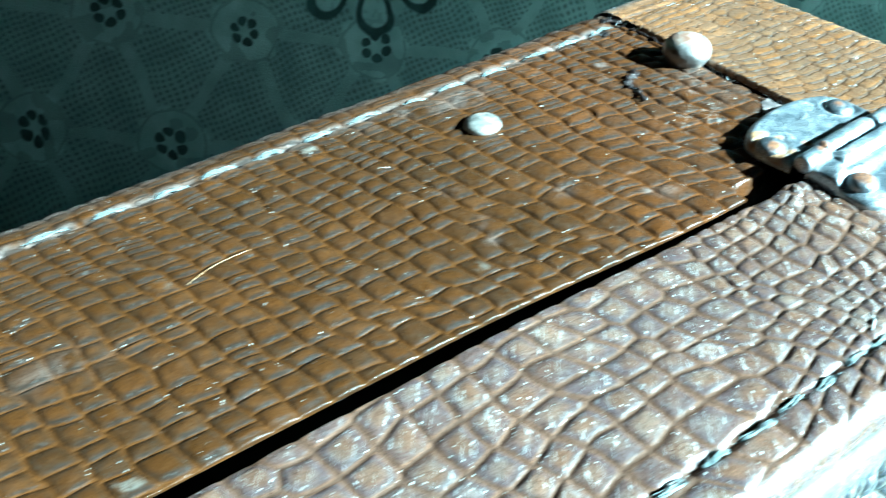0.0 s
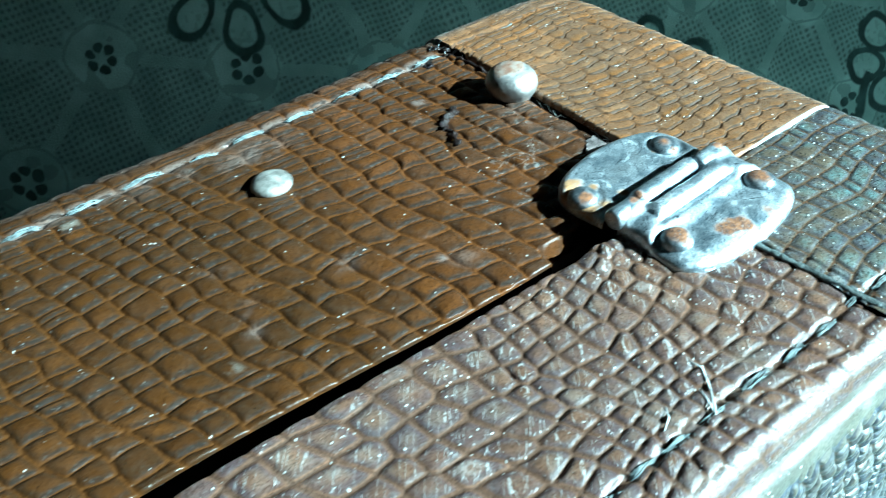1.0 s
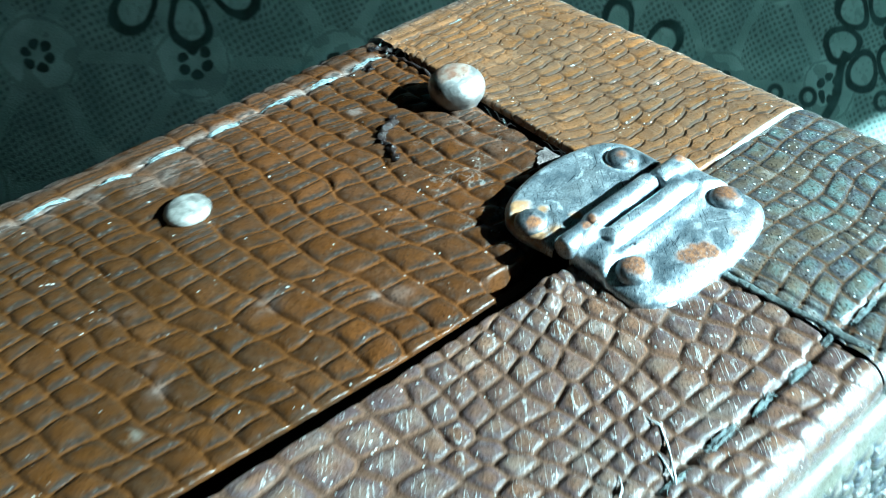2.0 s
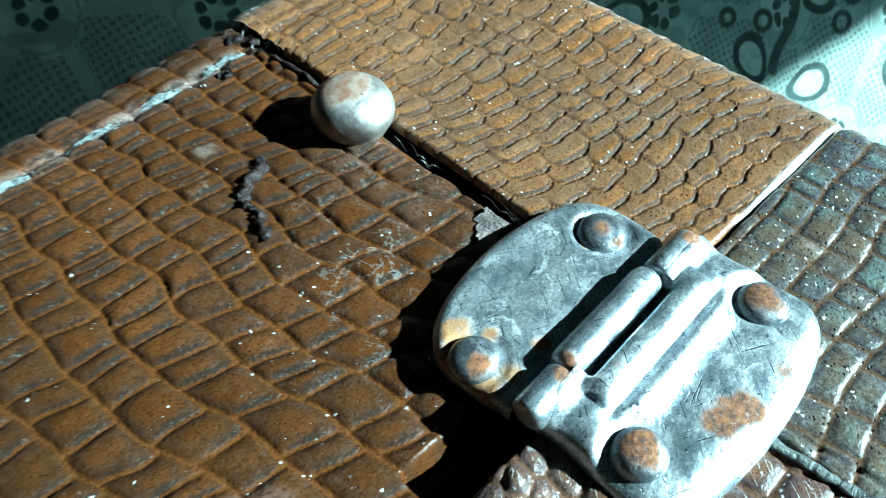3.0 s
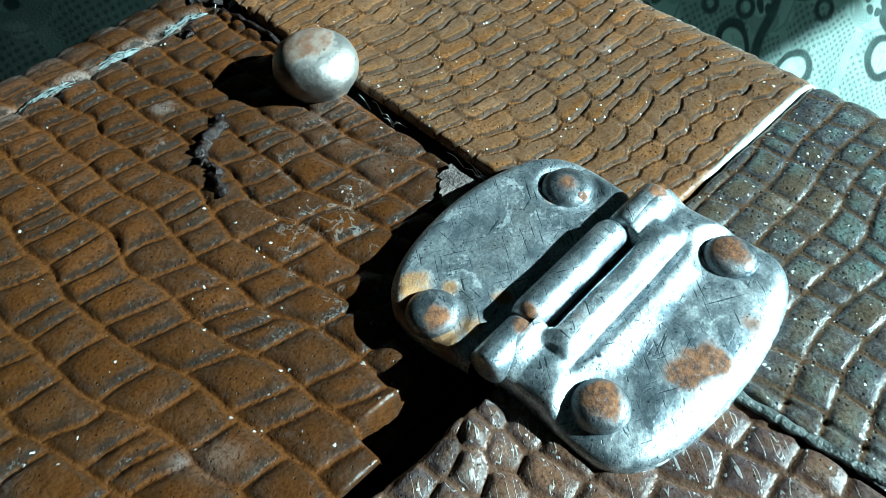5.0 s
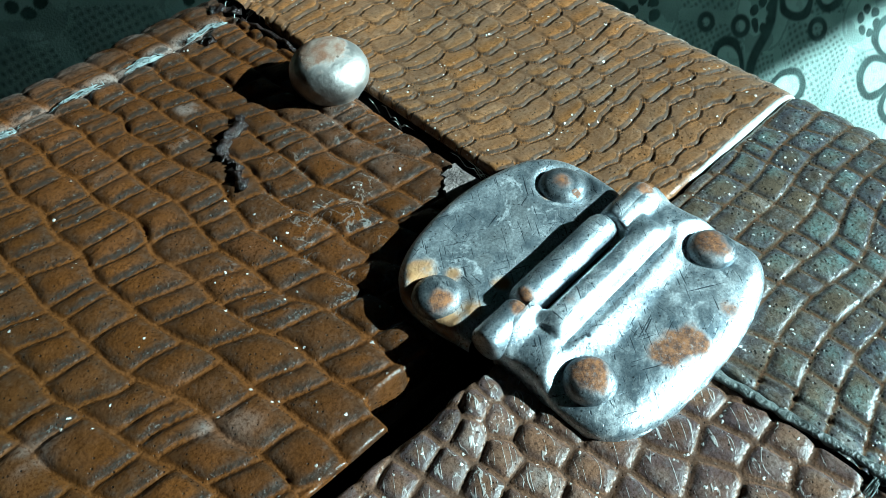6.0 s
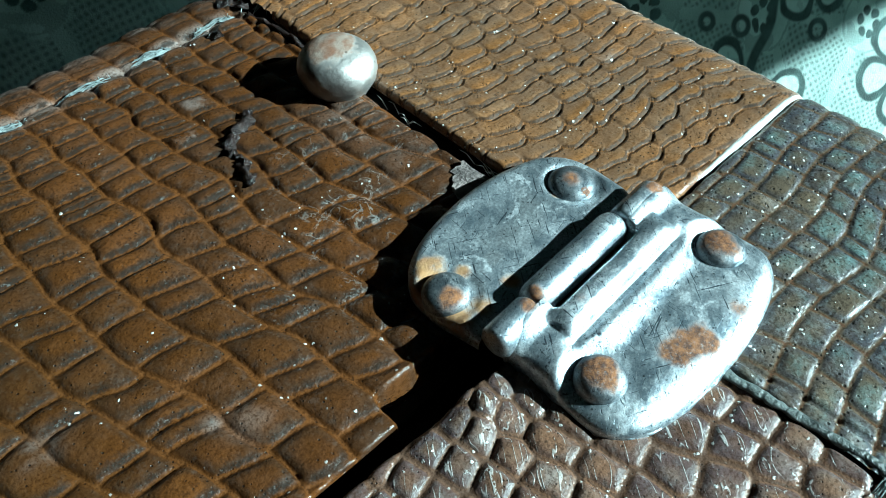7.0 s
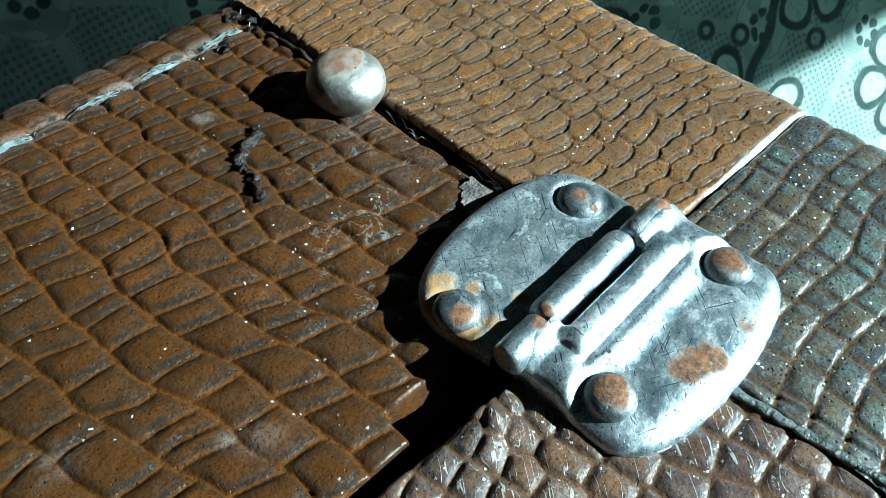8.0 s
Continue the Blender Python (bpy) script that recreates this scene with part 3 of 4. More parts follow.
for x, y, r in ((19.2, 14.65, 0.36), (17.6, 15.2, 0.3), (23.0, 13.6, 0.4)):
    INK = ring(INK, U, V, x, y, r)
fold = (field(U / 9, S / 7, 8) - 0.5) * 0.25 + (field(U / 3, S / 3, 9) - 0.5) * 0.06
fold = fold * ease(S, 3, 9)
P = P + np.array([-SLOPE_N.x, -SLOPE_N.y, -SLOPE_N.z]) * (fold * CM)[..., None] + np.array([0, 0, -0.002])
cover = new("sofa_cover", grid_mesh("sofa_cover", P, CLOTH, ink=INK))
tagged(cover, "grey-green cotton sofa cover printed with lace net and dark flowers", "sofa cover")

sofa = tagged(new("sofa"), "dark fabric sofa hidden under a printed cover", "sofa")
TURN_SOFA = Matrix(((ACROSS.x, OUT.x, 0, FOOT.x * CM), (ACROSS.y, OUT.y, 0, FOOT.y * CM), (0, 0, 1, 0), (0, 0, 0, 1)))
bm = box(-0.88, 0.78, -0.53, 0.06, -0.42, -0.012, 0.01)
bmesh.ops.transform(bm, matrix=TURN_SOFA, verts=bm.verts)
part("seat", bm, UPHOLSTERY, sofa)
bm = box(-0.88, 0.78, -0.02, 0.13, -0.05, 0.60)
lean = Matrix.Translation((0, 0.02, -0.02)) @ Matrix.Rotation(-(math.pi / 2 - TILT_ANGLE), 4, "X") @ Matrix.Translation((0, 0.05, 0))
bmesh.ops.transform(bm, matrix=TURN_SOFA @ lean, verts=bm.verts)
part("backrest", bm, UPHOLSTERY, sofa)

# ---- the suitcase ----
case = tagged(new("suitcase"), "old brown lizard-embossed leather suitcase, worn, seen at its hinge spine", "suitcase")
X_END, Y_A, Y_B, X_FAR = 4.15, 7.40, -3.74, -36.0     # where the flat top begins to roll over
ROLL_A, ROLL_B, ROLL_X = 0.85, 0.34, 1.0
SEAM_A, SEAM_B = 0.63, 0.21
LIP_A, LIP_B = 0.33, -0.04
ST_A, ST_B = 7.02, -3.27


def rolled(p, q, x0, x1, y0, y1, r_x0, r_x1, r_y0, r_y1, corner):
    """Places and normals of a panel that lies flat over x0..x1, y0..y1 and rolls down past its sides.
    p, q: the hide's own coordinates; past a side they run round the roll and down."""
    ex = np.where(p > x1 - corner, p - (x1 - corner), np.where(p < x0, p - x0, 0.0))
    if y1 > 5:
        past, way, r_lip = np.maximum(y0 - q, 0), -1.0, r_y0        # the lip at the gap
        q = np.maximum(q, y0)
        ey = np.where(q > y1 - corner, q - (y1 - corner), 0.0)
        cc_y = np.where(ey > 0, corner, 0.0)
    else:
        past, way, r_lip = np.maximum(q - y1, 0), 1.0, r_y1
        q = np.minimum(q, y1)
        ey = np.where(q < y0 + corner, q - (y0 + corner), 0.0)
        cc_y = np.where(ey < 0, corner, 0.0)
    cc_x = np.where(ex > 0, corner, 0.0)
    dist = np.hypot(ex, ey)
    safe = np.maximum(dist, 1e-9)
    dx, dy = ex / safe, ey / safe
    c = dx * dx * cc_x + dy * dy * cc_y
    rx, ry = np.where(ex > 0, r_x1, r_x0), np.where(ey > 0, r_y1, r_y0)
    r = dx * dx * rx + dy * dy * ry + 1e-6
    d = np.maximum(dist - c, 0)
    a = np.minimum(d / r, math.pi / 2)
    down = np.maximum(d - r * math.pi / 2, 0)
    out = np.minimum(dist, c) + r * np.sin(a)
    z = -r * (1 - np.cos(a)) - down
    x, y = p - ex + dx * out, q - ey + dy * out
    pos, nor = np.stack([x, y, z], -1), np.stack([dx * np.sin(a), dy * np.sin(a), np.cos(a)], -1)
    bend = np.minimum(past / r_lip, math.pi / 2)[..., None]
    side = np.array([0.0, way, 0.0])
    pos = pos + side * (r_lip * np.sin(bend)) - nor * (r_lip * (1 - np.cos(bend)) + np.maximum(past - r_lip * math.pi / 2, 0)[..., None])
    return pos, nor * np.cos(bend) + side * np.sin(bend)


def hide(name, p, q, flat, radii, corner, emboss, material, depth, label, lift=0.0, furrows=(), sag=0.0, scuff_shine_bands=(), spots=(), curl=0.0):
    """One panel of embossed hide as a dense sheet with true relief."""
    Q, Pp = np.meshgrid(q, p, indexing="ij")
    pos, nor = rolled(Pp, Q, *flat, *radii, corner)
    high, cell = emboss(Pp, Q)
    swell = (field(Pp / 2.3, Q / 2.3, 11) - 0.5) * 0.05
    fine = (field(Pp * 9, Q * 9, 12) - 0.5) * 0.008 + (field(Pp * 22, Q * 22, 13) - 0.5) * 0.003
    dip = np.zeros(Pp.shape)
    for fx, fy, width, deep, ang in furrows:          # stitch furrows: along x (ang 0) or y (ang 1)
        wob = (field(Pp * 2.2, Q * 0 + 3, 14) - 0.5) * 0.12 if ang == 0 else (field(Q * 2.2, Pp * 0 + 3, 14) - 0.5) * 0.12
        off = (Q - fy - wob) if ang == 0 else (Pp - fx - wob)
        dip -= deep * np.exp(-(off / width) ** 2)
    lip = ease(np.abs(Q - (flat[2] if flat[2] > 0 else flat[3])), 0.0, 0.12)
    high = high * (0.7 + 0.3 * lip)
    base = high
    high = high * (1 - 0.3 * ease(Q, ST_A + 0.05, ST_A + 0.3)) * (1 - 0.75 * ease(Q, Y_B - 0.05, Y_B - 0.35))
    h = high * depth + swell * lip + fine + dip + lift
    wall = np.zeros(Pp.shape, bool)
    for outside, radius in ((Pp < flat[0], radii[0]), (Pp > flat[1], radii[1]), (Q < flat[2], radii[2]), (Q > flat[3], radii[3])):
        if radius < 0.2:
            wall |= outside
    h = np.where(wall, h * np.clip(nor[..., 2], 0, 1) ** 2, h)          # cut edges drop straight
    pos = pos + nor * h[..., None]
    pos[..., 2] -= sag * (1 - 0.7 * ease(Q, 0.3, 5.0))
    if sag > 0.08:                                        # the corner beside the hinge is bent down into the gap
        edge = -2.5
        bent = ease(Pp - edge, 0.0, 0.07) * ease(Q + 0.1 * (field(Pp * 4, Q * 4, 28) - 0.5), 0.69, 0.60)
        pos[..., 2] -= 1.1 * bent
        pos[..., 1] += 0.26 * ease(-Pp, 2.8, 9.0) * (1 - ease(Q, 0.4, 2.0))
    if curl:
        lifted = np.exp(-((Pp + 1.85) / 0.30) ** 2) * ease(Q, -0.55, -0.2)
        pos[..., 1] += (0.06 * ease(-Pp, 2.0, 3.0) + 0.11 * ease(-Pp, 3.0, 9.0)) * ease(Q, -1.5, -0.3)      # the gap runs aslant
        pos[..., 2] += curl * lifted * (0.8 + 0.4 * field(Pp * 3, Q * 3, 27))
    pos = pos * CM + np.array([0, 0, H0])
    # rows run with y, columns with x: faces look outwards
    scuff_shine = np.zeros(Pp.shape)
    for axis, place, width in scuff_shine_bands:
        along = Q if axis == "y" else Pp
        band = np.exp(-((along - place) / width) ** 2)
        scuff_shine = np.maximum(scuff_shine, band * ease(field(Pp * 2.6, Q * 2.6, 23) + 0.5 * field(Pp * 8, Q * 8, 24), 0.25, 0.75))
    for sx, sy, rx, ry, full in spots:
        band = np.exp(-((Pp - sx) / rx) ** 2 - ((Q - sy) / ry) ** 2) * full
        scuff_shine = np.maximum(scuff_shine, band * ease(field(Pp * 3.3, Q * 3.3, 25) + 0.6 * field(Pp * 9, Q * 9, 26), 0.45, 1.0))
    # the flanks that face the gap are darkened
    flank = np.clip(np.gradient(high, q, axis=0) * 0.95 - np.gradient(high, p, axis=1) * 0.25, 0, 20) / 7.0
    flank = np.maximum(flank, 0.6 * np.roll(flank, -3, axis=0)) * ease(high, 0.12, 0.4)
    me = grid_mesh(name, pos, material, flank=np.clip(np.nan_to_num(flank), 0, 1), relief=np.clip(base + dip * 6, 0, 1), cell=cell, scuff_shine=scuff_shine)
    return child(name, me, case, label)


def steps(*runs):
    """Sample places: runs of (from, to, step)."""
    return np.concatenate([np.arange(a, b - s * 0.2, s) for a, b, s in runs] + [[runs[-1][1]]])


def emboss_a(x, y):
    """Columns of scales down the panel, leaning a little; the rows fall gently towards the hinge."""
    wx = x + (field(x / 1.9, y / 1.9, 1) - 0.5) * 0.32 + (field(x / 0.5, y / 0.5, 2) - 0.5) * 0.13
    wy = y + (field(x / 1.9, y / 1.9, 3) - 0.5) * 0.32 + (field(x / 0.5, y / 0.5, 4) - 0.5) * 0.13
    near = ease(wx, -6.2, -4.2)
    run = wx + (1 - near) * 0.27 * (wy - 3.0) + near * (0.22 * (np.clip(wy, 1.7, 3.3) - 3.0) + 0.03 * (wy - 3.0))
    u = run / 0.57 + 0.25 * np.minimum(run + 5.2, 0) + 0.30 * np.maximum(run + 2.3, 0)
    fall = 0.04 * (wx + 4.75) + 0.17 * np.maximum(wx + 4.75, 0)
    v = (wy + 0.065 * np.maximum(wy - 2.9, 0) ** 2 + fall) / 0.50
    return scales(u + 0.05 * np.sin(v * 2.4), v, 0.54, 0.46, 0.10, 0.48, 20, 0.17)


def emboss_b(x, y):
    wx = x + (field(x / 1.6, y / 1.6, 5) - 0.5) * 0.5 + (field(x / 0.5, y / 0.5, 6) - 0.5) * 0.07
    wy = y + (field(x / 1.6, y / 1.6, 7) - 0.5) * 0.5 + (field(x / 0.5, y / 0.5, 8) - 0.5) * 0.07
    run = np.where(wx < -4.6, -4.6 + (wx + 4.6) * 0.62, np.where(wx > -1.2, -1.2 + (wx + 1.2) * 0.76, wx)) * 1.1
    high = (wy + 1.8) * (1.12 - 0.36 * ease(-wx, 3.8, 6.5) - 0.26 * ease(wx, -2.4, -0.9))
    return pebbles((run + 0.24 * wy) / 0.39, (high - 0.10 * run) / 0.39, 0.39, 0.39, 0.012, 0.13, 0.09, 0.18, 40, 0.22)


def emboss_e(x, y):
    """Wavy overlapping rows: each scale's front edge is raised and bowed, its back slopes under the next."""
    wx = x + (field(x / 1.0, y / 1.0, 15) - 0.5) * 0.4
    wy = y + (field(x / 1.7, y / 1.7, 16) - 0.5) * 0.7 + (field(x / 0.5, y / 0.5, 17) - 0.5) * 0.06
    u, v = (wy + 0.12 * wx) / 0.29, (wx - 0.1 * wy) / 0.56
    row = np.floor(u).astype(int) + 1
    high, cell, done = np.zeros(u.shape), np.zeros(u.shape), np.zeros(u.shape, bool)
    for step in (0, -1, -2):
        i = row + step
        w = v + chance(i, i * 0 + 5, 61)
        w = w + 0.16 * np.sin(w * 2 * math.pi + 6 * chance(i, i * 0 + 8, 62))
        j = np.floor(w).astype(int)
        f = 2 * (w - j) - 1
        t = u - (i + 0.30 * f * f + 0.18 * (chance(i, j, 63) - 0.5))
        here = (t >= 0) & ~done
        body = (1 - np.exp(-(np.maximum(t, 0) / 0.13) ** 1.7)) * (1 - 0.50 * np.clip(t, 0, 1.4) ** 0.9) * (1 - 0.45 * f ** 4) * (0.85 + 0.3 * chance(i, j, 64))
        high, cell = np.where(here, body, high), np.where(here, chance(i, j, 65), cell)
        done |= here
    return np.clip(high, 0, 1.1), cell


def emboss_d(x, y):
    wx = x + (field(x / 1.2, y / 1.2, 18) - 0.5) * 0.4
    wy = y + (field(x / 1.2, y / 1.2, 19) - 0.5) * 0.4
    wave = 0.035 * np.sin(wx * 2.6 + 3 * field(wx / 2, wy / 2, 29))
    return scales((wy - 0.03 * wx + wave) / 0.37, (wx + 0.10 * wy) / 0.46, 0.37, 0.46, 0.06, 0.45, 80, 0.24)


def emboss_f(x, y):
    wx = x + (field(x / 1.0, y / 1.0, 21) - 0.5) * 0.4
    wy = y + (field(x / 1.0, y / 1.0, 22) - 0.5) * 0.4
    return pebbles((wy + 0.6 * wx) / 0.25, (wx - 0.4 * wy) / 0.36, 0.25, 0.36, 0.03, 0.06, 0.15, 0.2, 100, 0.4, 0.5)


fine_q = steps((LIP_A - 0.07, LIP_A + 0.1, 0.014), (LIP_A + 0.1, Y_A, 0.026), (Y_A, Y_A + 1.4, 0.04), (Y_A + 1.4, Y_A + 4, 0.2))
main_p = steps((X_FAR, -17, 0.2), (-17, -9, 0.032), (-9, SEAM_A - 0.2, 0.026), (SEAM_A - 0.2, SEAM_A - 0.08, 0.015))
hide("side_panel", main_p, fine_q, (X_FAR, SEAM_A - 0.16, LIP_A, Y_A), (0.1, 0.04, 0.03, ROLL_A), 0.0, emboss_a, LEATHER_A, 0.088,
     "tan lizard-embossed leather panel, rubbed on its scales", furrows=((0, ST_A, 0.09, 0.07, 0),), sag=0.10, scuff_shine_bands=(("y", Y_A + 0.55, 0.35), ("y", ST_A, 0.14)),
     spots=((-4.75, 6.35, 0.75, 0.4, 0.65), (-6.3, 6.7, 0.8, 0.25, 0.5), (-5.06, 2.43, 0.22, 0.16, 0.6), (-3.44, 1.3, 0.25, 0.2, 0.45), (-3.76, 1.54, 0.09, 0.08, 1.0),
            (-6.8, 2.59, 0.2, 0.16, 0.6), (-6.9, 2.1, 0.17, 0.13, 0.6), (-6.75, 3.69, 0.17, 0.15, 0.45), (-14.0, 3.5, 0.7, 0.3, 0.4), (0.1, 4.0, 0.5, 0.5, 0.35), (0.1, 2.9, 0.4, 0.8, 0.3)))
end_p = steps((SEAM_A + 0.06, SEAM_A + 0.15, 0.015), (SEAM_A + 0.15, X_END, 0.024), (X_END, X_END + 1.7, 0.04), (X_END + 1.7, X_END + 4, 0.2))
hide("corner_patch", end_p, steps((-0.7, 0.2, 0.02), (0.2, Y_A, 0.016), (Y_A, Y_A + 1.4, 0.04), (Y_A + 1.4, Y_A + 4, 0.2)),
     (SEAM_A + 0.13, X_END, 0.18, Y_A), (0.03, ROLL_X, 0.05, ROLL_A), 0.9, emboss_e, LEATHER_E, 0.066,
     "tan leather corner patch embossed in wavy rows", lift=0.07, furrows=((0, ST_A, 0.09, 0.05, 0),), sag=0.05, scuff_shine_bands=(("y", Y_A + 0.6, 0.4), ("x", X_END + 0.9, 0.35)))
bq = steps((Y_B - 3, Y_B - 1.0, 0.2), (Y_B - 1.0, Y_B, 0.03), (Y_B, LIP_B - 0.1, 0.026), (LIP_B - 0.1, LIP_B + 0.1, 0.015), (LIP_B + 0.1, LIP_B + 0.5, 0.05))
dq = steps((Y_B - 3, Y_B - 1.0, 0.2), (Y_B - 1.0, Y_B, 0.03), (Y_B, -0.1, 0.026), (-0.1, 0.1, 0.015), (0.1, 0.4, 0.05))
# crest bands below Y_B, here and on the patch: wear plus a painted highlight
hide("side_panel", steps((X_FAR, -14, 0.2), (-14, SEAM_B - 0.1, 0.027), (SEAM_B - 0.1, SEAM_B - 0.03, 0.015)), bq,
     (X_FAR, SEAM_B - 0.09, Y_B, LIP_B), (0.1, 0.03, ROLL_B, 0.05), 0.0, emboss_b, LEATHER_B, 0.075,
     "brown lizard-embossed leather panel, cracked and shiny", furrows=((0, ST_B, 0.07, 0.06, 0),), scuff_shine_bands=(("y", Y_B - 0.24, 0.09),), curl=0.11)
hide("corner_patch", steps((SEAM_B - 0.03, SEAM_B + 0.1, 0.015), (SEAM_B + 0.1, X_END, 0.027), (X_END, X_END + 1.7, 0.04), (X_END + 1.7, X_END + 4, 0.2)), dq,
     (SEAM_B + 0.03, X_END, Y_B, 0.0), (0.03, ROLL_X, ROLL_B, 0.06), 0.9, emboss_d, LEATHER_D, 0.048,
     "dark leather corner patch embossed in small squares", lift=0.035, furrows=((0, ST_B, 0.07, 0.09, 0), (SEAM_B + 0.17, 0, 0.03, 0.035, 1)), scuff_shine_bands=(("y", Y_B - 0.24, 0.09), ("x", X_END + 0.9, 0.3)))

# the large face under the rim on the narrow half
fz = steps((-0.35, 0.4, 0.03), (0.4, 4.0, 0.026), (4.0, 24.0, 0.3))
fx = steps((X_FAR, -12, 0.25), (-12, X_END + 0.3, 0.03))
FZ, FX = np.meshgrid(fz, fx, indexing="ij")
fa = np.clip((FZ + 0.35) / 0.3, 0, math.pi / 2)
high, cell = emboss_f(FX, FZ)
fh = high * 0.125 * ease(FZ, 0.0, 0.5)
fy = Y_B - 0.28 - 0.3 * np.sin(fa) - fh
fzz = -0.42 - 0.3 * (1 - np.cos(fa)) - np.maximum(FZ + 0.35 - 0.3 * math.pi / 2, 0)
face = np.stack([FX, fy, fzz], -1)[::-1] * CM + np.array([0, 0, H0])
child("front_panel", grid_mesh("front_panel", face, LEATHER_F, relief=np.ascontiguousarray((high * ease(FZ, 0.0, 0.5) + 1 - ease(FZ, 0.0, 0.5))[::-1]), cell=np.ascontiguousarray(cell[::-1])), case,
      "tan embossed leather covering of the large face")

# added white strip along the patch's lip, round the end: its sunlit edge painted
lip_pts, lip_rad = [], []
for q in range(26):
    along = 2.2 + q * 0.12
    past = max(along - X_END, 0)
    ang = min(past / ROLL_X, math.pi / 2)
    lip_pts.append(((min(along, X_END) + (ROLL_X + 0.06) * math.sin(ang)) * CM, 0.135 * CM, H0 + (0.0 - ROLL_X * (1 - math.cos(ang)) - max(past - ROLL_X * math.pi / 2, 0)) * CM))
    lip_rad.append((0.012 + 0.045 * math.sin(math.pi * min(q / 22, 1)) ** 0.6) * CM)
part("sunlit_lip", tube(lip_pts, lip_rad, 10), PALE, case, "added white strip painting the sunlit patch edge")

# a raised worn strip along the seam of the narrow half
strip_rng = random.Random(12)
places = [(0.095 + 0.09 * f * 2.5, -1.25 - 2.5 * f) for f in np.linspace(0, 1, 46)]
bm = tube([(a + strip_rng.uniform(-0.008, 0.008), b, 0.045 + strip_rng.uniform(-0.008, 0.008)) for a, b in places], [strip_rng.uniform(0.048, 0.062) for b in places], 12, 0.55)
for vert in bm.verts:
    vert.co += Vector((noise.noise(vert.co * 9), noise.noise(vert.co * 9 + Vector((7, 0, 0))), noise.noise(vert.co * 14 + Vector((0, 9, 0))))) * 0.018
bmesh.ops.transform(bm, matrix=Matrix.Translation((0, 0, H0)) @ Matrix.Scale(CM, 4), verts=bm.verts)
part("seam_strip", bm, WORN_STRIP, case, "raised grey worn strip along the seam")

# stiff board shells under the hide
part("shell", case_box(X_FAR + 0.3, X_END + 0.72, 0.36, Y_A + 0.72, -25, -0.42, 0.6, 3), BOARD, case)
part("shell", case_box(X_FAR + 0.3, X_END + 0.72, Y_B - 0.26, -0.28, -25, -0.16, 0.25, 3), BOARD, case)
part("gap_edge", case_box(X_FAR + 0.3, SEAM_A, LIP_A + 0.14, LIP_A + 0.2, -1.3, -0.6), LINING_SHADE, case, "black cut edge of the board")
# black blocks added in both open seams in place of their shade
part("seam_shade_fill", case_box(SEAM_A - 0.3, SEAM_A + 0.3, 0.42, 7.4, -0.5, -0.16), LINING_SHADE, case, "black filler standing for shade in the open seam")
part("seam_shade_fill", case_box(SEAM_B - 0.3, SEAM_B + 0.3, -3.7, -0.35, -0.5, -0.13), LINING_SHADE, case, "black filler standing for shade in the open seam")
part("lining", case_box(X_FAR + 0.5, X_END + 0.5, -0.27, 0.35, -24, -1.0), LINING_SHADE, case, "black lining deep in the gap")


# stitches: short frayed runs of three-ply thread
def merged(bms):
    whole = bmesh.new()
    for bm in bms:
        tmp = bpy.data.meshes.new("tmp")
        bm.to_mesh(tmp)
        bm.free()
        whole.from_mesh(tmp)
        bpy.data.meshes.remove(tmp)
    return whole


def stitch(rng, x, y, z, length, thick, turn):
    strands = []
    n = 9
    for k in range(rng.choice((7, 8, 9))):
        a, b = rng.uniform(-0.52, -0.40), rng.uniform(0.40, 0.52)
        ph, off = rng.uniform(0, 6), rng.uniform(-1, 1) * thick
        pts = []
        for q in range(n):
            f = a + (b - a) * q / (n - 1)
            pts.append((f * length, off * (1 - 0.5 * f * f) + thick * 0.3 * math.sin(ph + f * 7), -0.05 + 0.075 * math.cos(f * 2.9) + 0.018 * math.sin(ph + f * 11)))
        strands.append(tube(pts, [thick * 0.26 * (0.55 + 0.45 * math.sin(math.pi * q / (n - 1))) for q in range(n)], 5))
    for k in range(rng.choice((9, 12, 15))):              # short fuzz
        sx, sy = rng.uniform(-0.48, 0.48) * length, rng.uniform(-1, 1) * thick
        ex, ey = sx + rng.uniform(-0.09, 0.09), sy + rng.choice((-1, 1)) * rng.uniform(0.02, 0.07)
        strands.append(tube([(sx, sy, 0.0), ((sx + ex) / 2, (sy + ey) / 2, 0.04), (ex, ey, 0.025)], [0.006, 0.005, 0.002], 4))
    whole = merged(strands)
    bmesh.ops.transform(whole, matrix=Matrix.Translation((x * CM, y * CM, z * CM + H0)) @ Matrix.Rotation(turn, 4, "Z") @ Matrix.Scale(CM, 4), verts=whole.verts)
    return whole


rng = random.Random(7)
x = -15.6
while x < 3.2:
    length = rng.uniform(0.6, 0.9)
    if not 0.45 < x < 0.9:
        part("stitch", stitch(rng, x, ST_A + rng.uniform(-0.05, 0.05), 0.0, length, rng.uniform(0.035, 0.055), rng.uniform(-0.07, 0.07)), THREAD, case)
    x += rng.uniform(0.92, 1.25)
x = -9.5
while x < 3.4:
    length = rng.uniform(0.45, 0.75)
    part("stitch", stitch(rng, x, ST_B + rng.uniform(-0.05, 0.05), 0.0, length, rng.uniform(0.03, 0.05), rng.uniform(-0.16, 0.16)), THREAD, case)
    x += rng.uniform(0.6, 0.85)
frays = []
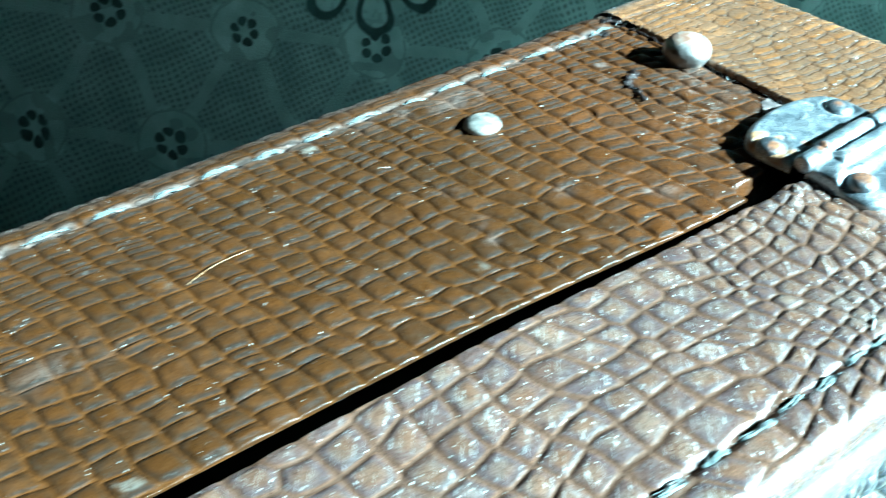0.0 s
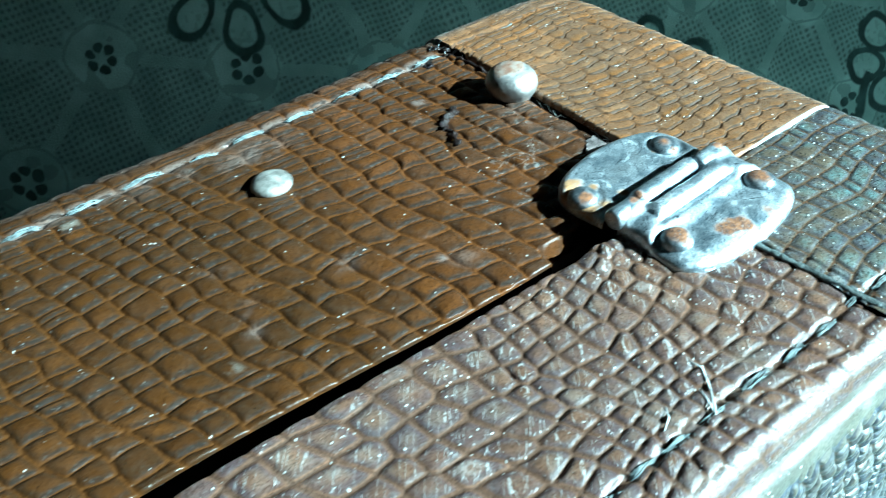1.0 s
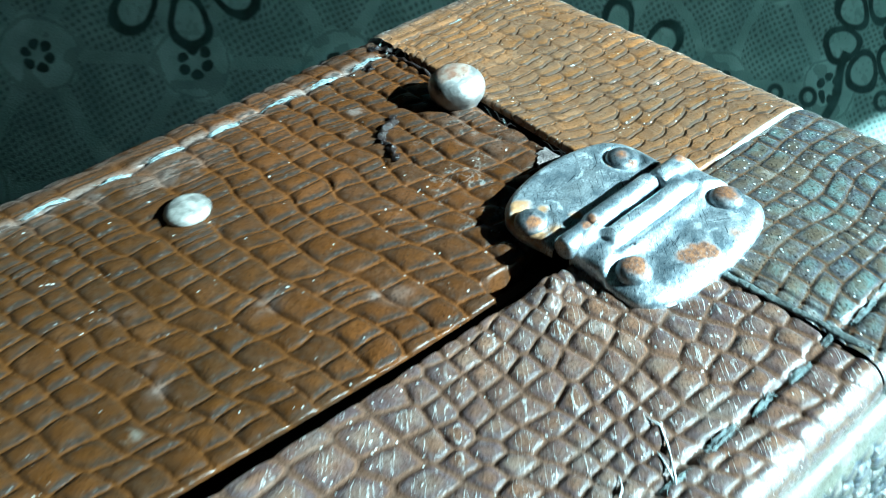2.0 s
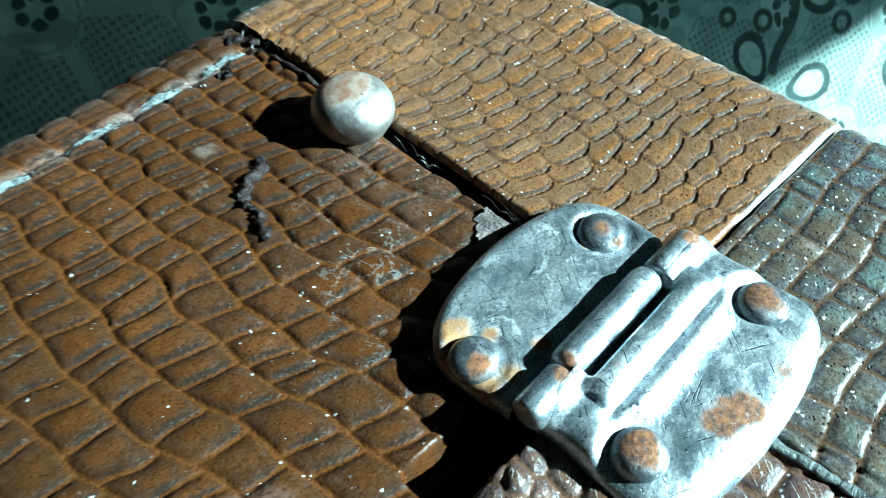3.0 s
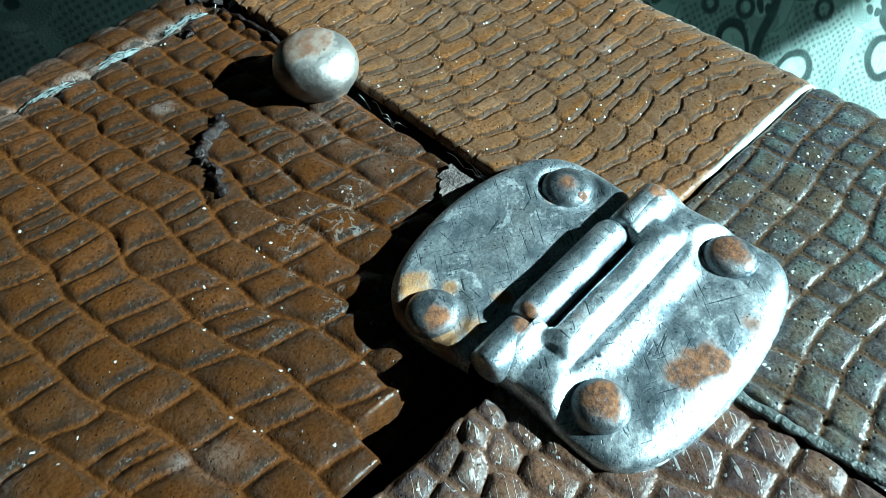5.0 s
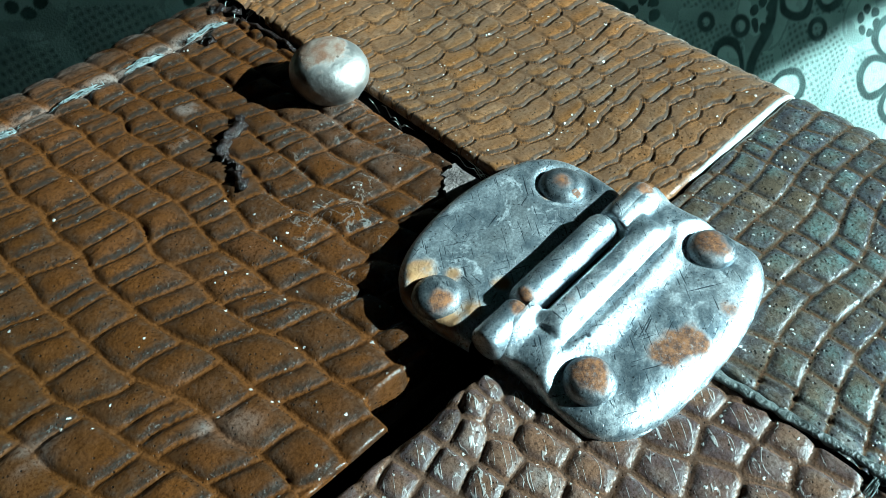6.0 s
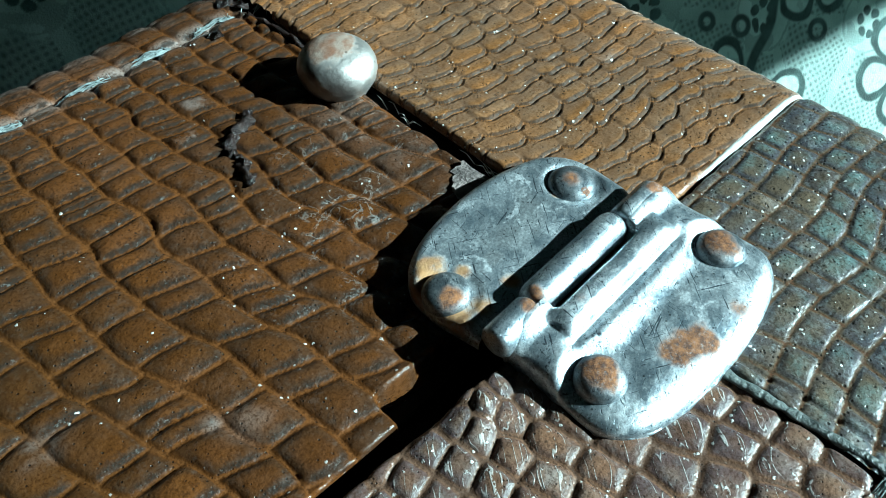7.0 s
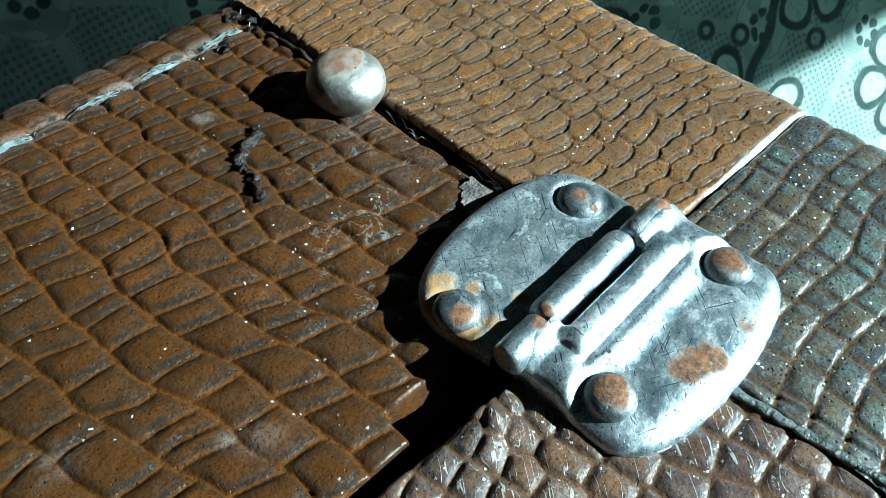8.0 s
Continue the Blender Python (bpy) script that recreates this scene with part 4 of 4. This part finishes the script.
for k in range(38):
    if k < 12:
        sx, sy = SEAM_A + rng.uniform(-0.25, 0.35), ST_A + rng.uniform(-0.3, 0.75)
    else:
        sx, sy = SEAM_A + rng.uniform(-0.05, 0.05), rng.uniform(1.8, 6.8)
    dx, dy = (rng.uniform(-0.3, 0.3), rng.uniform(-0.25, 0.25)) if k < 12 else (rng.uniform(-0.05, 0.05), rng.choice((-1, 1)) * rng.uniform(0.12, 0.3))
    z = -0.06 if k < 12 else -0.13
    frays.append(tube([(sx, sy, z), (sx + dx * 0.5, sy + dy * 0.5, z + 0.1), (sx + dx, sy + dy, z + rng.uniform(0.02, 0.14))], [0.007, 0.006, 0.002], 4))
bm = merged(frays)
bmesh.ops.transform(bm, matrix=Matrix.Translation((0, 0, H0)) @ Matrix.Scale(CM, 4), verts=bm.verts)
tagged(part("frayed_threads", bm, FRAY, case, "frayed pale threads at the open seam"), kind="stuff")

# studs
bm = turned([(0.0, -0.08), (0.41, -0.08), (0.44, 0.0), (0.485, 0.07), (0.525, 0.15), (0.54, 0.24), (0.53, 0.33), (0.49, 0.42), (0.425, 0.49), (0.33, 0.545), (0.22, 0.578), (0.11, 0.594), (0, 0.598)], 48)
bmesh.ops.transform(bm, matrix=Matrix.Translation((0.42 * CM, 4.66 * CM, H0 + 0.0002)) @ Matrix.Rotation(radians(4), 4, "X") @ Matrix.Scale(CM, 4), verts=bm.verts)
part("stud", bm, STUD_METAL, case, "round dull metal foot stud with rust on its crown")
bm = turned([(0.0, -0.03), (0.36, -0.03), (0.40, 0.05), (0.36, 0.12), (0.25, 0.18), (0.12, 0.205), (0, 0.21)], 32)
bmesh.ops.transform(bm, matrix=Matrix.Translation((-4.96 * CM, 5.14 * CM, H0 + 0.0004)) @ Matrix.Scale(CM, 4), verts=bm.verts)
part("tack", bm, TACK_METAL, case, "small flat pale metal tack head")

# the tear in the hide
pts = [(-0.86, 5.02), (-0.92, 4.85), (-1.2, 4.78), (-1.40, 4.62), (-1.47, 4.45), (-1.44, 4.25), (-1.53, 4.08), (-1.60, 3.80)]
tr = random.Random(3)
path = [(ax + (bx - ax) * f, ay + (by - ay) * f) for (ax, ay), (bx, by) in zip(pts, pts[1:]) for f in (0, 0.17, 0.33, 0.5, 0.67, 0.83)]
bm = tube([(a, b, 0.02 + tr.uniform(0, 0.03)) for a, b in path], [tr.uniform(0.035, 0.09) * (0.4 if q in (0, len(path) - 1) else 1) for q in range(len(path))], 14, 0.7)
for vert in bm.verts:
    vert.co += Vector((noise.noise(vert.co * 13), noise.noise(vert.co * 13 + Vector((7, 0, 0))), noise.noise(vert.co * 13 + Vector((0, 9, 0))))) * 0.06
bmesh.ops.transform(bm, matrix=Matrix.Translation((0, 0, H0)) @ Matrix.Scale(CM, 4), verts=bm.verts)
part("tear", bm, TORN, case, "dark curled tear in the leather")


def torn_edge(places, radius, label):
    """A crumpled strip of torn hide along places of the plan."""
    path = [(ax + (bx - ax) * f, ay + (by - ay) * f) for (ax, ay), (bx, by) in zip(places, places[1:]) for f in (0, 0.2, 0.4, 0.6, 0.8)]
    bm = tube([(a, b, 0.02 + tr.uniform(0, 0.05)) for a, b in path], [tr.uniform(0.5, 1.0) * radius for q in path], 14, 0.75)
    for vert in bm.verts:
        vert.co += Vector((noise.noise(vert.co * 11), noise.noise(vert.co * 11 + Vector((7, 0, 0))), noise.noise(vert.co * 11 + Vector((0, 9, 0))))) * radius
    bmesh.ops.transform(bm, matrix=Matrix.Translation((0, 0, H0)) @ Matrix.Scale(CM, 4), verts=bm.verts)
    part("torn_edge", bm, TORN, case, label)


torn_edge([(0.30, 7.42), (0.42, 7.30), (0.52, 7.12), (0.60, 6.95)], 0.07, "dark torn hide at the open seam")
torn_edge([(0.50, 6.85), (0.56, 6.4), (0.58, 5.9), (0.56, 5.4)], 0.045, "dark torn hide at the open seam")
torn_edge([(-0.22, 6.78), (-0.16, 6.70), (-0.08, 6.72)], 0.09, "dark hole in the hide beside the stitching")
bm = bmesh.new()
corners = [(0.0, 1.98), (0.10, 2.15), (0.28, 2.32), (0.50, 2.36), (0.52, 1.65), (0.3, 1.6), (0.1, 1.75)]
rim = []
for (ax, ay), (bx, by) in zip(corners, corners[1:] + corners[:1]):
    for f in (0, 0.2, 0.4, 0.6, 0.8):
        rim.append((ax + (bx - ax) * f + tr.uniform(-0.025, 0.025), ay + (by - ay) * f + tr.uniform(-0.025, 0.025)))
top = [bm.verts.new((a * CM, b * CM, H0 + 0.0001 + tr.uniform(-0.00008, 0.00008))) for a, b in rim]
low = [bm.verts.new((a * CM, b * CM, H0 - 0.0016)) for a, b in rim]
bm.faces.new(top)
for q in range(len(rim)):
    bm.faces.new((top[q], low[q], low[(q + 1) % len(rim)], top[(q + 1) % len(rim)]))
bmesh.ops.recalc_face_normals(bm, faces=bm.faces)
part("bare_patch", bm, SUEDE, case, "pale bare hide beside the seam", smooth=False)

# lifted creases beside the stitching of the narrow half
for places in ([(-2.57, -2.49), (-2.54, -2.70), (-2.67, -2.92), (-2.86, -3.16), (-3.02, -3.33)], [(-2.84, -2.91), (-2.92, -3.12), (-3.0, -3.29)], [(-3.41, -2.83), (-3.52, -2.97), (-3.71, -3.07)]):
    bm = tube([(a, b, 0.045 + 0.01 * math.sin(q * 1.7)) for q, (a, b) in enumerate(places)], [0.008] + [0.018] * (len(places) - 2) + [0.008], 8, 0.8)
    bmesh.ops.subdivide_edges(bm, edges=bm.edges[:], cuts=1, use_grid_fill=True)
    for vert in bm.verts:
        vert.co += Vector((noise.noise(vert.co * 15), noise.noise(vert.co * 15 + Vector((7, 0, 0))), noise.noise(vert.co * 15 + Vector((0, 9, 0))))) * 0.014
    bmesh.ops.transform(bm, matrix=Matrix.Translation((0, 0, H0)) @ Matrix.Scale(CM, 4), verts=bm.verts)
    part("crease", bm, FRAY, case, "pale lifted crease in the leather")

# a loose fibre on the hide
def fibre():
    pts = [(-11.75 + 1.2 * f, 4.12 + 0.24 * f + 0.015 * math.sin(f * 5), 0.03 + 0.06 * math.sin(f * math.pi)) for f in np.linspace(0, 1, 14)]
    bm = tube([(a * CM, b * CM, c * CM + H0) for a, b, c in pts], [0.00005] * 14, 6)
    me = bpy.data.meshes.new("fibre")
    bm.to_mesh(me)
    bm.free()
    me.materials.append(STRAW)
    return tagged(new("fibre", me), "fine straw-coloured fibre lying on the leather", "fibre")


fibre()

# the hinge
hinge_m = Matrix.Translation((0, 0, H0)) @ Matrix.Rotation(HINGE_TURN, 4, "Z") @ Matrix.Scale(CM, 4)
TOP_A, TOP_B = 0.25, 0.27                   # heights of the two plates


def half_width(y, side):
    """Half the leaf's breadth at the distance y from the barrel."""
    reach, wide = (1.80, 1.35) if side > 0 else (1.63, 1.44)
    bulge = np.clip(1 - (np.maximum(y - 0.72, 0) / (reach - 0.72)) ** 4, 0, 1) ** 0.5
    return (wide + 0.07 * ease(y, 0.2, 0.95)) * bulge


def leaf(side):
    """A pressed plate, its rim rolled down to the hide. The leaf on the narrow half has a long rib beside the slot and
    falls away from it in a soft slope."""
    reach, cx = (1.80, 0.0) if side > 0 else (1.63, 0.15)
    inner = 0.36 if side > 0 else -0.10
    ys = inner + (reach - 0.002 - inner) * np.sin(np.linspace(0, math.pi / 2, 110))
    ss = np.concatenate([[-1.0], -np.cos(np.linspace(0, math.pi, 130)), [1.0]])
    Y, S_ = np.meshgrid(ys, ss, indexing="ij")
    X = half_width(Y, side) * S_
    oy = inner + (reach - inner) * np.sin(np.linspace(0, math.pi / 2, 500))
    ox = np.concatenate([half_width(oy, side), -half_width(oy, side)])
    oy = np.concatenate([oy, oy])
    d = np.stack([np.sqrt(((x[:, None] - ox) ** 2 + (y[:, None] - oy) ** 2).min(-1)) for x, y in zip(X, Y)])
    d[:, 0] = d[:, -1] = 0
    X = X + cx
    top = TOP_A if side > 0 else TOP_B
    Z = np.full(X.shape, top)
    if side < 0:
        Z += 0.10 * ease(Y, 0.82, 0.46)
        pocket = 0
        for px in (-0.95, 1.24):
            pocket = np.maximum(pocket, ease(np.hypot(X - px, (Y - 0.85) * 1.05), 0.50, 0.28))
        Z = Z * (1 - pocket) + (top - 0.02) * pocket
        Z -= 0.05 * np.exp(-((Y - 0.405) / 0.07) ** 2) * ease(np.abs(X - 0.12), 1.15, 0.95)
        rib = np.sqrt(np.clip(1 - ((Y - 0.21) / 0.17) ** 2, 0, 1)) * np.clip(1 - np.maximum(np.abs(X - 0.12) - 0.80, 0) / 0.16, 0, 1) ** 0.5
        Z += 0.11 * rib
        slot = ease(np.abs(X - 0.04), 0.73, 0.68) * ease(Y, 0.08, 0.04)
        roll = ease(Y, 0.14, -0.10) * ease(np.abs(X - 0.04), 0.68, 0.74)
        Z = Z * (1 - slot) + 0.02 * slot + 0.10 * roll
        Z += 0.02 * np.sin(X * 1.3 + 0.6) * ease(Y, 0.5, 1.0)
    else:
        Z += 0.02 * np.cos(X * 1.2) * ease(Y, 0.4, 1.0) - 0.05 * ease(Y, 0.50, 0.36)
        for px in (-1.17, 0.98):
            Z -= 0.035 * ease(np.hypot(X - px, Y - 0.955), 0.40, 0.28)
    Z += (field(X * 2.2, Y * 2.2 + side, 30) - 0.5) * 0.022 + (field(X * 6, Y * 6 + side, 31) - 0.5) * 0.006
    r, drop = (0.15, 0.12) if side > 0 else (0.40, 0.20)
    Z -= np.where(d < r, (1 - np.sqrt(np.maximum(1 - (1 - d / r) ** 2, 0))) * drop, 0)
    Z[:, 0] = Z[:, -1] = 0.0
    Z[-1, :] = 0.0
    pts = np.stack([X, Y * side, Z], -1)
    if side < 0:
        pts = pts[::-1]
    turn_m = np.array(hinge_m)
    flat = pts.reshape(-1, 3) @ turn_m[:3, :3].T + turn_m[:3, 3]
    return flat.reshape(pts.shape)


def barrel(x0, x1, y, z, r, blunt=0.05):
    """A knuckle: a rolled tube along the hinge's axis with worn round ends."""
    n = 28
    bm = bmesh.new()
    rings = []
    for xx, rr in ((x0, 0.0), (x0, r * 0.72), (x0 + blunt * 0.3, r * 0.88), (x0 + blunt, r), ((x0 * 2 + x1) / 3, r * 1.01), ((x0 + x1 * 2) / 3, r * 0.99),
                   (x1 - blunt, r), (x1 - blunt * 0.3, r * 0.88), (x1, r * 0.72), (x1, 0.0)):
        rings.append([bm.verts.new((xx, y + rr * math.cos(a), z + rr * math.sin(a))) for a in np.linspace(0, 2 * math.pi, n, endpoint=False)])
    for lo, hi in zip(rings, rings[1:]):
        for q in range(n):
            bm.faces.new((lo[q], lo[(q + 1) % n], hi[(q + 1) % n], hi[q]))
    bmesh.ops.remove_doubles(bm, verts=bm.verts, dist=1e-4)
    bmesh.ops.recalc_face_normals(bm, faces=bm.faces)
    return bm


def hinged(name, bm, material, parent, label=""):
    bmesh.ops.transform(bm, matrix=hinge_m, verts=bm.verts)
    return part(name, bm, material, parent, label)


leaf_a = child("hinge_leaf", grid_mesh("hinge_leaf", leaf(1), TIN), case, "worn nickel hinge leaf with yellow rust at one rivet")
leaf_b = child("hinge_leaf", grid_mesh("hinge_leaf", leaf(-1), TIN), case, "worn nickel hinge leaf with a pressed rib and a rust stain")
hinged("knuckle", barrel(-0.74, 0.76, 0.22, 0.29, 0.19, 0.10), TIN, leaf_a)
hinged("knuckle", barrel(-1.37, -0.77, 0.17, 0.29, 0.185), TIN, leaf_b)
hinged("knuckle", barrel(0.79, 1.46, 0.17, 0.29, 0.185), TIN, leaf_b)
for px, py, size, tall in RIVETS:
    bm = turned([(0.235, -0.08), (0.24, 0.0), (0.23, 0.05), (0.203, 0.095), (0.155, 0.13), (0.085, 0.152), (0, 0.16)], 32)
    bmesh.ops.scale(bm, vec=(size, size, tall), verts=bm.verts)
    bmesh.ops.translate(bm, vec=(px, py, (TOP_A if py > 0 else TOP_B) - 0.03), verts=bm.verts)
    hinged("rivet", bm, RIVET, leaf_a if py > 0 else leaf_b, "domed steel rivet rusted on top")
